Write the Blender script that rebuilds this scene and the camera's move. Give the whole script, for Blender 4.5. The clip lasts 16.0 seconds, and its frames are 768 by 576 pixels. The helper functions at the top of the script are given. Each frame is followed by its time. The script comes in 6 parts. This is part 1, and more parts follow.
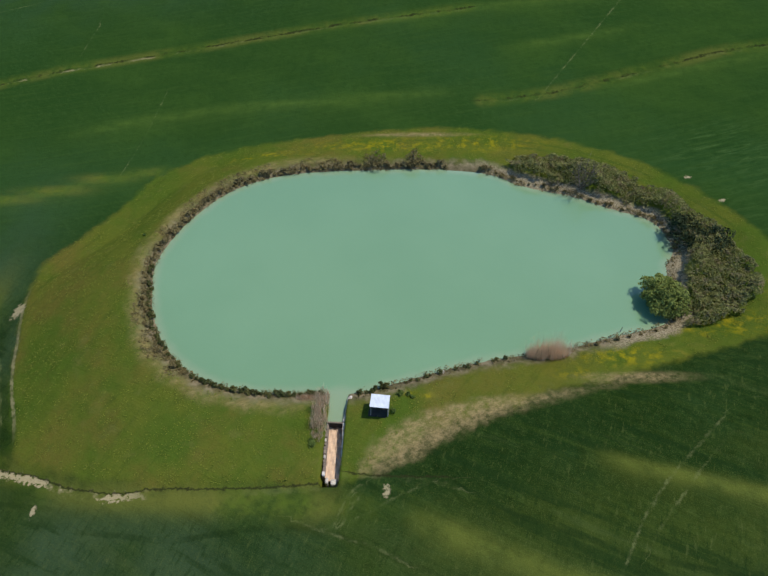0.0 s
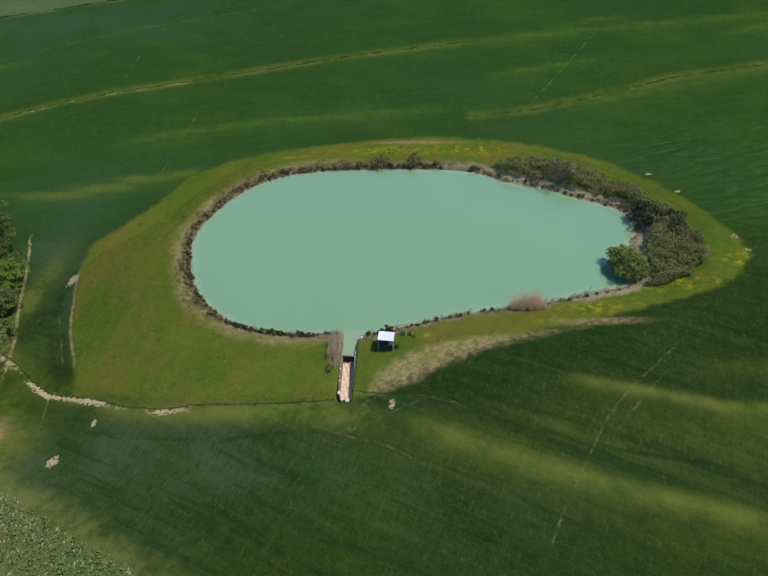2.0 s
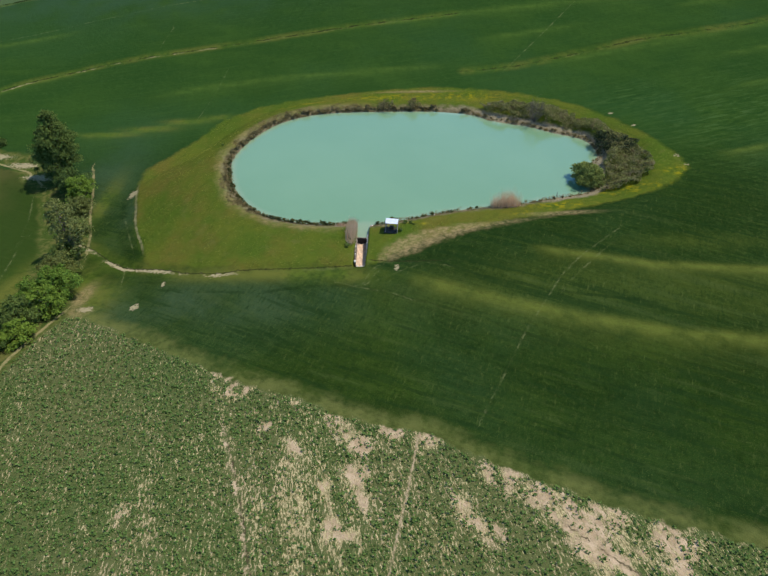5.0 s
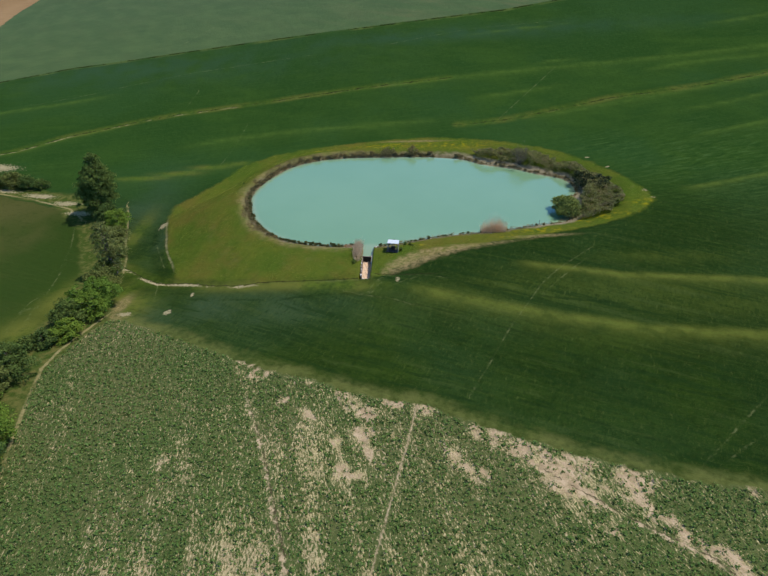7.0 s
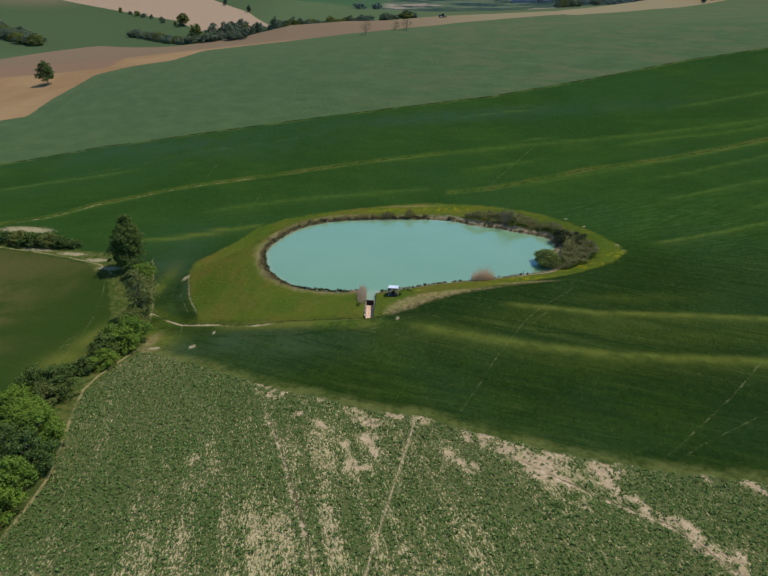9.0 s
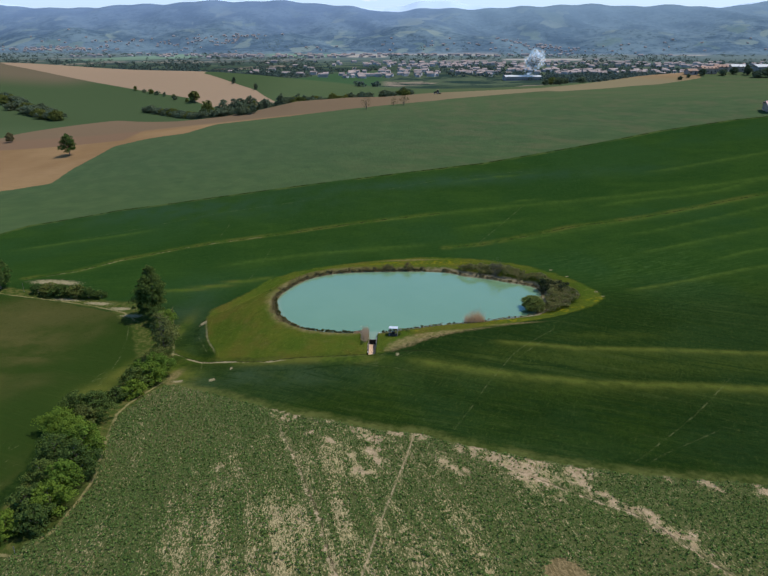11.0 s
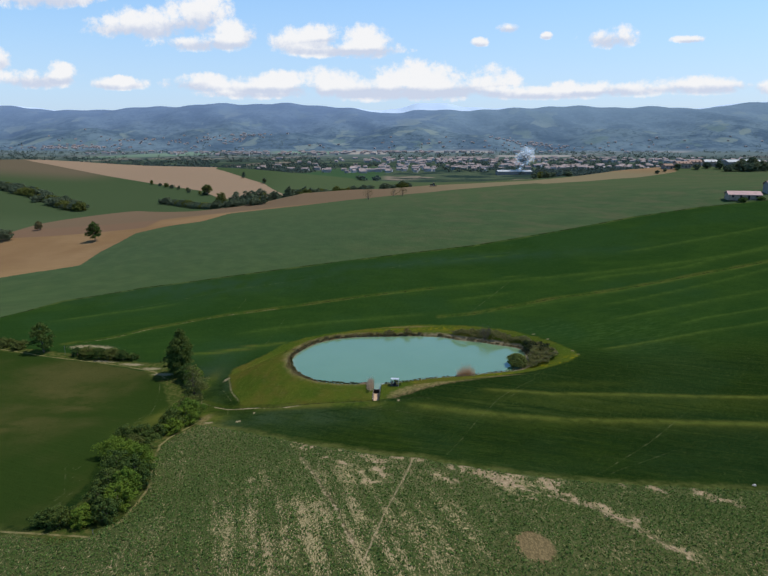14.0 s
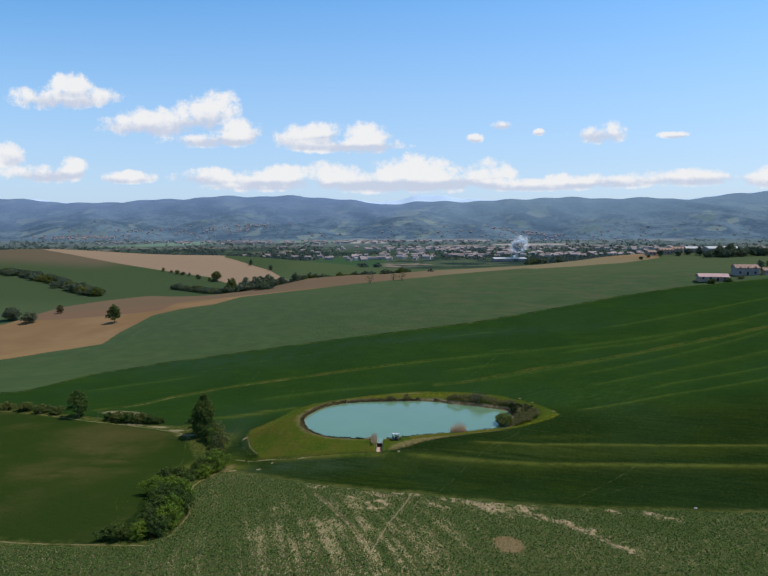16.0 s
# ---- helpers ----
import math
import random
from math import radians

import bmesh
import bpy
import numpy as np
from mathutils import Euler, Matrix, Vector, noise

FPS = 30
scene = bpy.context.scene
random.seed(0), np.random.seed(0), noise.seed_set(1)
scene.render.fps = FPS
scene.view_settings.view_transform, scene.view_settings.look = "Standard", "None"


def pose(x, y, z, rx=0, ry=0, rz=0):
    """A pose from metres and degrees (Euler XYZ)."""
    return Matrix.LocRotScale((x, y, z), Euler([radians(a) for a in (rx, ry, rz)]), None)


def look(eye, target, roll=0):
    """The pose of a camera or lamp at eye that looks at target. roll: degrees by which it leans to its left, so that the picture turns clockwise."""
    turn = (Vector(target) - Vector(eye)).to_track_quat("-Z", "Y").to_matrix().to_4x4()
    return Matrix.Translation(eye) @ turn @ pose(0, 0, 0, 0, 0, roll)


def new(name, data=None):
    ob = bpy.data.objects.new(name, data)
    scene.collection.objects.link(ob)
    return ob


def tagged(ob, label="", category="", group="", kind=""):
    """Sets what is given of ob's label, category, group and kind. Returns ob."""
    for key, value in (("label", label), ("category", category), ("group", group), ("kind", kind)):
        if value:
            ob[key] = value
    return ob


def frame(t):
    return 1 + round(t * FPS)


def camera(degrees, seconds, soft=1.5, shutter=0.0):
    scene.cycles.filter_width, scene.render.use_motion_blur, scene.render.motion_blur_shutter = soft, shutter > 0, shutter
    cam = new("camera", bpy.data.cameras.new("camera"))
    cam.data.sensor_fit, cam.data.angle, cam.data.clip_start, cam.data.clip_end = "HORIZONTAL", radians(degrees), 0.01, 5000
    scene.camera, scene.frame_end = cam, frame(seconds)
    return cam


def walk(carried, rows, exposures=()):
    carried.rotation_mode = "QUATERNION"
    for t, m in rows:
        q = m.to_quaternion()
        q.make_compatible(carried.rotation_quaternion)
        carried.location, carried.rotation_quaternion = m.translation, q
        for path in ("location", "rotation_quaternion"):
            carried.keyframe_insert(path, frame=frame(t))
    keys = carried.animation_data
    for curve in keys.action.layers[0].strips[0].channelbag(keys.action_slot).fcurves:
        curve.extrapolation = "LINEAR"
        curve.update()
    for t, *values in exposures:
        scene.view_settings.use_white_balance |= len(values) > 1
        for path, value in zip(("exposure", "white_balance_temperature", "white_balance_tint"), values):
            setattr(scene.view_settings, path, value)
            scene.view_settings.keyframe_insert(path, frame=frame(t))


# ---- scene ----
cam = camera(64.1, 16.0)
PATH = [
    (0, (-3.571, -46.293, 61.973), (-3.63, -44.965, 60.479), 0.5),
    (0.1, (-3.588, -47.269, 62.050), (-3.649, -45.905, 60.587), 0.5),
    (0.2, (-3.606, -48.245, 62.126), (-3.667, -46.847, 60.696), 0.5),
    (0.3, (-3.623, -49.221, 62.203), (-3.684, -47.790, 60.806), 0.6),
    (0.4, (-3.641, -50.197, 62.279), (-3.702, -48.744, 60.905), 0.6),
    (0.5, (-3.658, -51.173, 62.356), (-3.721, -49.708, 60.996), 0.6),
    (1, (-3.605, -56.037, 62.573), (-3.667, -54.572, 61.213), 0.6),
    (1.5, (-3.529, -60.702, 62.715), (-3.591, -59.239, 61.352), 0.7),
    (2, (-3.493, -65.352, 62.979), (-3.556, -63.894, 61.611), 0.7),
    (2.5, (-3.452, -70.19, 63.054), (-3.515, -68.733, 61.685), 0.7),
    (3, (-3.416, -75.201, 63.286), (-3.479, -73.747, 61.914), 0.7),
    (3.5, (-3.374, -80.002, 63.372), (-3.437, -78.55, 61.998), 0.7),
    (4, (-3.352, -84.601, 63.473), (-3.413, -83.152, 62.096), 0.7),
    (4.5, (-3.178, -89.199, 63.634), (-3.24, -87.751, 62.256), 0.7),
    (5, (-2.979, -93.636, 63.82), (-3.045, -92.163, 62.469), 0.6),
    (7.5, (-2.004, -114.496, 64.481), (-2.089, -112.843, 63.359), 0.3),
    (8, (-1.996, -118.584, 64.69), (-2.079, -116.894, 63.623), 0.3),
    (8.5, (-1.922, -122.506, 64.903), (-2.007, -120.782, 63.893), 0.3),
    (9, (-1.986, -126.47, 65.12), (-2.07, -124.712, 64.17), 0.3),
    (11.5, (-1.55, -145.592, 66.41), (-1.637, -143.725, 65.699), -0.0),
    (12, (-1.504, -149.17, 66.434), (-1.591, -147.288, 65.763), -0.1),
    (12.5, (-1.409, -153.228, 66.517), (-1.497, -151.331, 65.889), -0.1),
    (13, (-1.32, -157.539, 66.642), (-1.409, -155.628, 66.06), -0.0),
    (13.5, (-1.281, -162.107, 66.724), (-1.37, -160.181, 66.191), -0.0),
    (14, (-1.219, -167.472, 66.802), (-1.309, -165.532, 66.326), -0.0),
    (14.5, (-0.996, -173.395, 66.762), (-1.087, -171.44, 66.351), -0.1),
    (15, (-0.825, -180.181, 66.666), (-0.916, -178.213, 66.32), -0.1),
    (15.5, (-0.589, -187.723, 66.643), (-0.681, -185.743, 66.374), -0.1),
    (16, (-0.302, -195.717, 66.512), (-0.395, -193.728, 66.316), -0.2),
]
walk(cam, [(t, look(eye, target, roll)) for t, eye, target, roll in PATH], exposures=[(0, -0.02), (1, 0.00), (2, 0.07), (3, 0.12), (5, 0.12), (7.5, -0.03), (9, -0.15), (12, -0.39), (14, -0.49), (16, -0.56)])

# ---- sky and sun ----
SUN_AZIMUTH, SUN_HEIGHT = radians(17), radians(63)     # from +x towards +y, above the horizon
sun = new("sun", bpy.data.lights.new("sun", "SUN"))
sun.data.energy, sun.data.angle, sun.data.color = 4.75, radians(0.53), (1.0, 0.955, 0.88)
sun.matrix_world = look((0, 0, 0), (-math.cos(SUN_AZIMUTH) * math.cos(SUN_HEIGHT), -math.sin(SUN_AZIMUTH) * math.cos(SUN_HEIGHT), -math.sin(SUN_HEIGHT)))
sun.location = (60, 60, 200)

# cumulus puffs: sideways and upward slope of the view to them, half width, half height
PUFFS_HIGH = [(-0.563, 0.212, 0.080, 0.018), (-0.553, 0.228, 0.040, 0.016), (-0.418, 0.168, 0.085, 0.020), (-0.340, 0.182, 0.050, 0.028),
              (-0.283, 0.152, 0.038, 0.020), (-0.325, 0.142, 0.066, 0.011), (-0.167, 0.143, 0.054, 0.018), (-0.145, 0.150, 0.034, 0.016),
              (-0.073, 0.137, 0.046, 0.020), (-0.112, 0.131, 0.085, 0.010), (0.297, 0.145, 0.038, 0.014), (0.143, 0.160, 0.017, 0.007),
              (0.100, 0.140, 0.012, 0.006), (0.199, 0.149, 0.009, 0.005), (0.412, 0.142, 0.021, 0.005)]
PUFFS_LOW = [(-0.335, 0.082, 0.056, 0.012), (-0.225, 0.082, 0.085, 0.014), (-0.110, 0.078, 0.085, 0.018), (0.010, 0.084, 0.105, 0.024),
             (0.100, 0.076, 0.062, 0.015), (-0.600, 0.090, 0.064, 0.014), (-0.560, 0.096, 0.024, 0.014), (-0.665, 0.120, 0.024, 0.018),
             (-0.470, 0.082, 0.044, 0.009), (0.190, 0.066, 0.110, 0.009), (0.300, 0.072, 0.090, 0.011), (0.440, 0.076, 0.080, 0.012), (0.580, 0.074, 0.070, 0.014), (-0.02, 0.070, 0.140, 0.014), (-0.24, 0.072, 0.100, 0.012)]


def make_sky():
    world = bpy.data.worlds.new("sky")
    scene.world = world
    world.use_nodes = True
    nt = world.node_tree
    nt.nodes.clear()

    def node(kind, *links, **settings):
        n = nt.nodes.new(kind)
        for key, value in settings.items():
            setattr(n, key, value)
        for k, v in enumerate(links):
            if isinstance(v, bpy.types.NodeSocket):
                nt.links.new(v, n.inputs[k])
            elif v is not None:
                n.inputs[k].default_value = v
        return n

    def calc(op, a, b=0.0, clamp=False):
        return node("ShaderNodeMath", a, b, operation=op, use_clamp=clamp).outputs[0]

    sky = node("ShaderNodeTexSky", sky_type="NISHITA", sun_disc=False, sun_elevation=SUN_HEIGHT, sun_rotation=math.pi / 2 - SUN_AZIMUTH,
               altitude=200, air_density=1.0, dust_density=1.2, ozone_density=1.6)
    way = node("ShaderNodeTexCoord").outputs["Generated"]
    x, y, z = node("ShaderNodeSeparateXYZ", way).outputs
    ahead = calc("MAXIMUM", calc("ABSOLUTE", y), 0.05)
    u, v = calc("DIVIDE", x, ahead), calc("DIVIDE", z, ahead)
    flat = node("ShaderNodeCombineXYZ", u, v, 0.0).outputs[0]
    wide = node("ShaderNodeTexNoise", flat)
    wide.inputs["Scale"].default_value, wide.inputs["Detail"].default_value, wide.inputs["Roughness"].default_value = 15.0, 8.0, 0.66
    rough = calc("MULTIPLY", calc("SUBTRACT", wide.outputs["Fac"], 0.5), 5.2)
    mass, lit = None, None
    for cu, cv, ru, rv in PUFFS_HIGH + PUFFS_LOW:
        a = calc("MULTIPLY", calc("SUBTRACT", u, cu), 0.82 / ru)
        b = calc("MULTIPLY", calc("SUBTRACT", v, cv), 0.72 / rv)
        below = calc("MULTIPLY", calc("LESS_THAN", b, 0.0), 0.7)
        b2 = calc("MULTIPLY", calc("MULTIPLY", b, b), calc("ADD", below, 1.0))
        m = calc("SUBTRACT", 1.0, calc("ADD", calc("MULTIPLY", a, a), b2))
        mass = m if mass is None else calc("MAXIMUM", mass, m)
        top = calc("MULTIPLY", calc("MAXIMUM", m, 0.0), b)
        lit = top if lit is None else calc("ADD", lit, top)
    edge = node("ShaderNodeMapRange", calc("ADD", mass, rough), -0.15, 0.75, 0.0, 1.0, interpolation_type="SMOOTHSTEP")
    white = node("ShaderNodeMapRange", calc("ADD", lit, calc("MULTIPLY", rough, 0.35)), -0.30, 0.20, 0.0, 1.0, interpolation_type="SMOOTHSTEP")
    # thin high veil, and the milky air low over the horizon
    veil = node("ShaderNodeTexNoise", node("ShaderNodeMapping", flat, (0, 0, 0), (0, 0, -0.42), (0.9, 7.0, 1.0)).outputs[0])
    veil.inputs["Scale"].default_value, veil.inputs["Detail"].default_value = 1.6, 5.0
    streak = node("ShaderNodeMapRange", veil.outputs["Fac"], 0.46, 0.76, 0.0, 0.36)
    low = node("ShaderNodeMapRange", v, 0.02, 0.46, 0.74, 0.10, interpolation_type="SMOOTHSTEP")
    tone = node("ShaderNodeMix", white.outputs[0], data_type="RGBA")
    tone.inputs[6].default_value, tone.inputs[7].default_value = (9.0, 10.0, 12.2, 1), (13.6, 13.7, 14.0, 1)
    hazy = node("ShaderNodeMix", calc("MAXIMUM", low.outputs[0], streak.outputs[0]), data_type="RGBA")
    zenith = node("ShaderNodeMapRange", z, 0.40, 0.90, 2.95, 1.15, interpolation_type="SMOOTHSTEP")
    deep = node("ShaderNodeHueSaturation", 0.497, 1.45, zenith.outputs[0], 1.0, sky.outputs[0])      # clear spring air, deeper overhead
    nt.links.new(deep.outputs[0], hazy.inputs[6])
    hazy.inputs[7].default_value = (7.0, 9.6, 13.8, 1)
    both = node("ShaderNodeMix", edge.outputs[0], data_type="RGBA")
    nt.links.new(hazy.outputs[2], both.inputs[6])
    nt.links.new(tone.outputs[2], both.inputs[7])
    back = node("ShaderNodeBackground", both.outputs[2], 0.094)
    node("ShaderNodeOutputWorld", back.outputs[0])


make_sky()

# ---- materials ----
class Look:
    """A node material and short words for its nodes."""

    def __init__(self, name):
        self.m = bpy.data.materials.new(name)
        self.m.use_nodes = True
        self.t = self.m.node_tree
        self.bsdf = self.t.nodes["Principled BSDF"]
        self.place = self.t.nodes.new("ShaderNodeNewGeometry").outputs["Position"]

    def node(self, kind, *links, **settings):
        n = self.t.nodes.new(kind)
        for key, value in settings.items():
            setattr(n, key, value)
        for k, v in enumerate(links):
            self.put(n.inputs[k], v)
        return n

    def put(self, socket, v):
        if isinstance(v, bpy.types.NodeSocket):
            self.t.links.new(v, socket)
        elif v is not None:
            socket.default_value = v if not isinstance(v, tuple) or len(v) != 3 or socket.type == "VECTOR" else (*v, 1)

    def calc(self, op, a, b=0.0, clamp=False):
        return self.node("ShaderNodeMath", a, b, operation=op, use_clamp=clamp).outputs[0]

    def add(self, a, b):
        return self.calc("ADD", a, b)

    def mul(self, a, b):
        return self.calc("MULTIPLY", a, b)

    def attr(self, name):
        return self.node("ShaderNodeAttribute", attribute_name=name).outputs["Fac"]

    def chance(self):
        return self.node("ShaderNodeObjectInfo").outputs["Random"]

    def island(self):
        return self.t.nodes.new("ShaderNodeNewGeometry").outputs["Random Per Island"]

    def turned(self, degrees, stretch):
        """Place turned by so many degrees, then stretched along its own axes."""
        return self.node("ShaderNodeMapping", self.place, (0, 0, 0), (0, 0, radians(-degrees)), tuple(1 / v for v in stretch), vector_type="TEXTURE").outputs[0]

    def noise(self, scale, detail=4.0, rough=0.55, vec=None, warp=0.0):
        n = self.node("ShaderNodeTexNoise", vec or self.place)
        n.inputs["Scale"].default_value, n.inputs["Detail"].default_value = scale, detail
        n.inputs["Roughness"].default_value, n.inputs["Distortion"].default_value = rough, warp
        return n.outputs["Fac"]

    def step(self, v, a, b, lo=0.0, hi=1.0):
        return self.node("ShaderNodeMapRange", v, a, b, lo, hi, interpolation_type="SMOOTHSTEP").outputs[0]

    def mix(self, fac, a, b, how="MIX"):
        n = self.node("ShaderNodeMix", data_type="RGBA", blend_type=how)
        self.put(n.inputs[0], fac), self.put(n.inputs[6], a), self.put(n.inputs[7], b)
        return n.outputs[2]

    def bump(self, high, metres=0.1, strength=1.0):
        n = self.node("ShaderNodeBump")
        n.inputs["Strength"].default_value, n.inputs["Distance"].default_value = strength, metres
        self.put(n.inputs["Height"], high)
        self.put(self.bsdf.inputs["Normal"], n.outputs[0])

    def done(self, colour, rough=0.8, metal=0.0, gloss=0.3, **more):
        self.put(self.bsdf.inputs["Base Color"], colour)
        self.put(self.bsdf.inputs["Roughness"], rough)
        self.put(self.bsdf.inputs["Metallic"], metal)
        self.put(self.bsdf.inputs["Specular IOR Level"], gloss)
        for key, value in more.items():
            self.put(self.bsdf.inputs[key.replace("_", " ")], value)
        return self.m


def leafy(name, dark, light, dry=None, lets=0.30):
    k = Look(name)
    c = k.mix(k.island(), dark, light)
    c = k.mix(k.mul(k.chance(), 0.45), c, (light[0] * 1.25, light[1] * 1.05, light[2] * 0.8))
    if dry:
        c = k.mix(k.step(k.noise(0.9), 0.45, 0.7), c, dry)
    k.done(c, 1.0, gloss=0.0)
    both = k.node("ShaderNodeMixShader", lets, k.bsdf.outputs[0], k.node("ShaderNodeBsdfTranslucent", c).outputs[0])
    k.t.links.new(both.outputs[0], k.t.nodes["Material Output"].inputs["Surface"])
    return k.m


def plain(name, colour, rough=0.7, spread=0.25, scale=3.0, relief=0.01, metal=0.0, gloss=0.4):
    """Weathered single-material surface: grain and stains at two sizes."""
    k = Look(name)
    n, fine = k.noise(scale), k.noise(scale * 9, 3)
    c = k.mix(k.step(n, 0.35, 0.7), tuple(v * (1 - spread) for v in colour), tuple(min(0.95, v * (1 + spread)) for v in colour))
    c = k.mix(k.step(fine, 0.5, 0.8, 0, 0.35), c, tuple(v * 0.6 for v in colour))
    k.bump(k.add(n, fine), relief)
    return k.done(c, rough, metal, gloss)


def ground_look():
    k = Look("farmland")
    x, y, z = k.node("ShaderNodeSeparateXYZ", k.place).outputs
    big, mid, fine, grit = k.noise(0.018, 3), k.noise(0.11, 4), k.noise(0.9, 4), k.noise(4.5, 3, 0.7)
    grain = k.noise(9.0, 2, 0.7)
    speck = k.noise(1.0, 4, 0.7, k.turned(-14, (4.4, 1.7, 1.5)))
    wob = k.mul(k.add(k.noise(0.45, 4), -0.5), 3.0)             # ragged edges, about a metre
    tiny = k.mul(k.add(k.noise(2.2, 3), -0.5), 1.0)
    shore, ring, crop, left = k.attr("shore"), k.attr("ring"), k.attr("crop"), k.attr("left")
    light, brown, thin = k.attr("light"), k.attr("brown"), k.attr("thin")
    lush, hedge, dry, flower = k.attr("lush"), k.attr("hedge"), k.attr("dry"), k.attr("flower")

    def near(name, low, high, fray=0.6):
        """A band beside a line, from low to high metres on its left, with frayed edges."""
        d = k.add(k.attr(name + "_side"), k.mul(tiny, fray))
        inside = k.mul(k.step(d, low - 0.12, low + 0.12), k.step(d, high + 0.12, high - 0.12))
        return k.mul(inside, k.step(k.attr(name), 3.2, 2.4))

    sandy = k.step(k.noise(0.16, 4, 0.7), 0.47, 0.60)
    beyond = k.step(y, -5, 35)                                  # the drills run two ways, this side and that of the pond
    drill = k.mix(beyond, k.noise(1.0, 3, 0.6, k.turned(22, (0.04, 1.25, 1.0))), k.noise(1.0, 3, 0.6, k.turned(-13, (0.05, 1.4, 1.0))))
    streak = k.mix(beyond, k.noise(1.0, 4, 0.55, k.turned(16, (0.010, 0.11, 1.0)), 0.4), k.noise(1.0, 4, 0.55, k.turned(-13, (0.010, 0.11, 1.0)), 0.4))
    brush = k.noise(1.0, 5, 0.72, k.turned(35, (0.8, 1.6, 1.0)))            # wind-laid stems
    # winter wheat: deep green, paler where it stands thin
    wheat = k.mix(k.step(streak, 0.34, 0.68), (0.0170, 0.036, 0.0085), (0.030, 0.056, 0.0115))
    wheat = k.mix(k.step(k.noise(0.022, 4), 0.45, 0.60, 0, 0.70), wheat, (0.0180, 0.043, 0.0185))
    wheat = k.mix(k.step(k.noise(0.03, 4, 0.6), 0.47, 0.62, 0, 0.75), wheat, (0.0105, 0.0275, 0.0075))
    wheat = k.mix(k.step(drill, 0.46, 0.74, 0, 0.40), wheat, (0.044, 0.072, 0.018))
    wheat = k.mix(k.step(fine, 0.48, 0.72, 0, 0.45), wheat, (0.0095, 0.023, 0.0060))
    laid = k.mul(k.step(brush, 0.50, 0.70, 0, 0.50), k.step(k.noise(0.03, 3), 0.42, 0.60, 0.15, 1.0))
    wheat = k.mix(laid, wheat, (0.044, 0.076, 0.024))
    wheat = k.mix(k.step(grit, 0.62, 0.80, 0, 0.35), wheat, (0.065, 0.085, 0.035))
    wheat = k.mix(k.step(brush, 0.48, 0.34, 0, 0.40), wheat, (0.0085, 0.021, 0.0055))
    wheat = k.mix(1.0, wheat, k.mix(beyond, k.mix(k.mul(k.step(x, 5, 45), k.step(y, -24, -40)), (0.65, 0.665, 0.57), (0.51, 0.56, 0.50)), (0.80, 0.84, 0.80)), "MULTIPLY")
    wheat = k.mix(k.mul(beyond, 0.42), wheat, (0.0225, 0.058, 0.0145))
    wheat = k.mix(k.mul(k.attr("slate"), k.step(mid, 0.30, 0.66, 0.15, 0.75)), wheat, k.mix(beyond, (0.034, 0.058, 0.033), (0.023, 0.051, 0.028)))
    stroke = k.noise(1.0, 5, 0.72, k.turned(-16, (0.16, 1.1, 1.0)), 0.9)
    wheat = k.mix(k.mul(k.attr("ruffle"), k.step(stroke, 0.50, 0.64, 0, 0.45)), wheat, (0.052, 0.092, 0.030))
    wheat = k.mix(k.mul(k.attr("ruffle"), k.step(stroke, 0.50, 0.38, 0, 0.55)), wheat, (0.010, 0.028, 0.008))
    wheat = k.mix(k.mul(k.step(beyond, 1.0, 0.0), k.step(grain, 0.50, 0.72, 0, 0.42)), wheat, (0.064, 0.080, 0.026))
    here_side = k.step(beyond, 1.0, 0.0)
    rows = k.noise(1.0, 3, 0.6, k.turned(23, (0.014, 0.62, 1.0)), 0.25)
    fleck = k.noise(1.7, 3, 0.7, k.turned(-72, (0.42, 1.5, 1.0)))
    wheat = k.mix(k.mul(here_side, k.mul(k.attr("olive"), k.step(k.noise(0.35, 5, 0.7), 0.28, 0.70, 0.20, 0.55))), wheat, k.mix(grain, (0.034, 0.052, 0.010), (0.062, 0.076, 0.017)))
    wheat = k.mix(k.mul(here_side, k.step(rows, 0.47, 0.36, 0, 0.55)), wheat, (0.0085, 0.021, 0.0065))
    wheat = k.mix(k.mul(here_side, k.step(rows, 0.56, 0.70, 0, 0.20)), wheat, (0.048, 0.066, 0.024))
    wheat = k.mix(k.mul(here_side, k.mul(k.step(fleck, 0.57, 0.74, 0, 0.40), k.step(big, 0.40, 0.56, 0.2, 1.0))), wheat, (0.066, 0.080, 0.026))
    wheat = k.mix(k.mul(here_side, k.step(fleck, 0.46, 0.34, 0, 0.45)), wheat, (0.0080, 0.020, 0.0060))
    wheat = k.mix(k.mul(near("rut", -0.30, 0.26, 0.5), k.step(k.noise(0.25, 4, 0.65), 0.36, 0.60, 0.0, 0.50)), wheat, (0.0075, 0.018, 0.0060))
    ragged = k.mul(thin, k.step(k.noise(0.30, 5, 0.65), 0.22, 0.68, 0.35, 1.05))
    wheat = k.mix(k.mul(ragged, k.step(y, -5, 35, 0.70, 0.50)), wheat, k.mix(beyond, k.mix(grain, (0.072, 0.088, 0.016), (0.122, 0.132, 0.030)), k.mix(fine, (0.072, 0.110, 0.022), (0.048, 0.084, 0.016))))
    margin = k.mix(k.step(mid, 0.4, 0.6), (0.060, 0.086, 0.014), (0.086, 0.092, 0.021))
    edge = k.mul(k.step(k.attr("gully"), 2.6, 0.4), k.step(k.add(fine, mid), 0.75, 1.15, 0.20, 0.62))
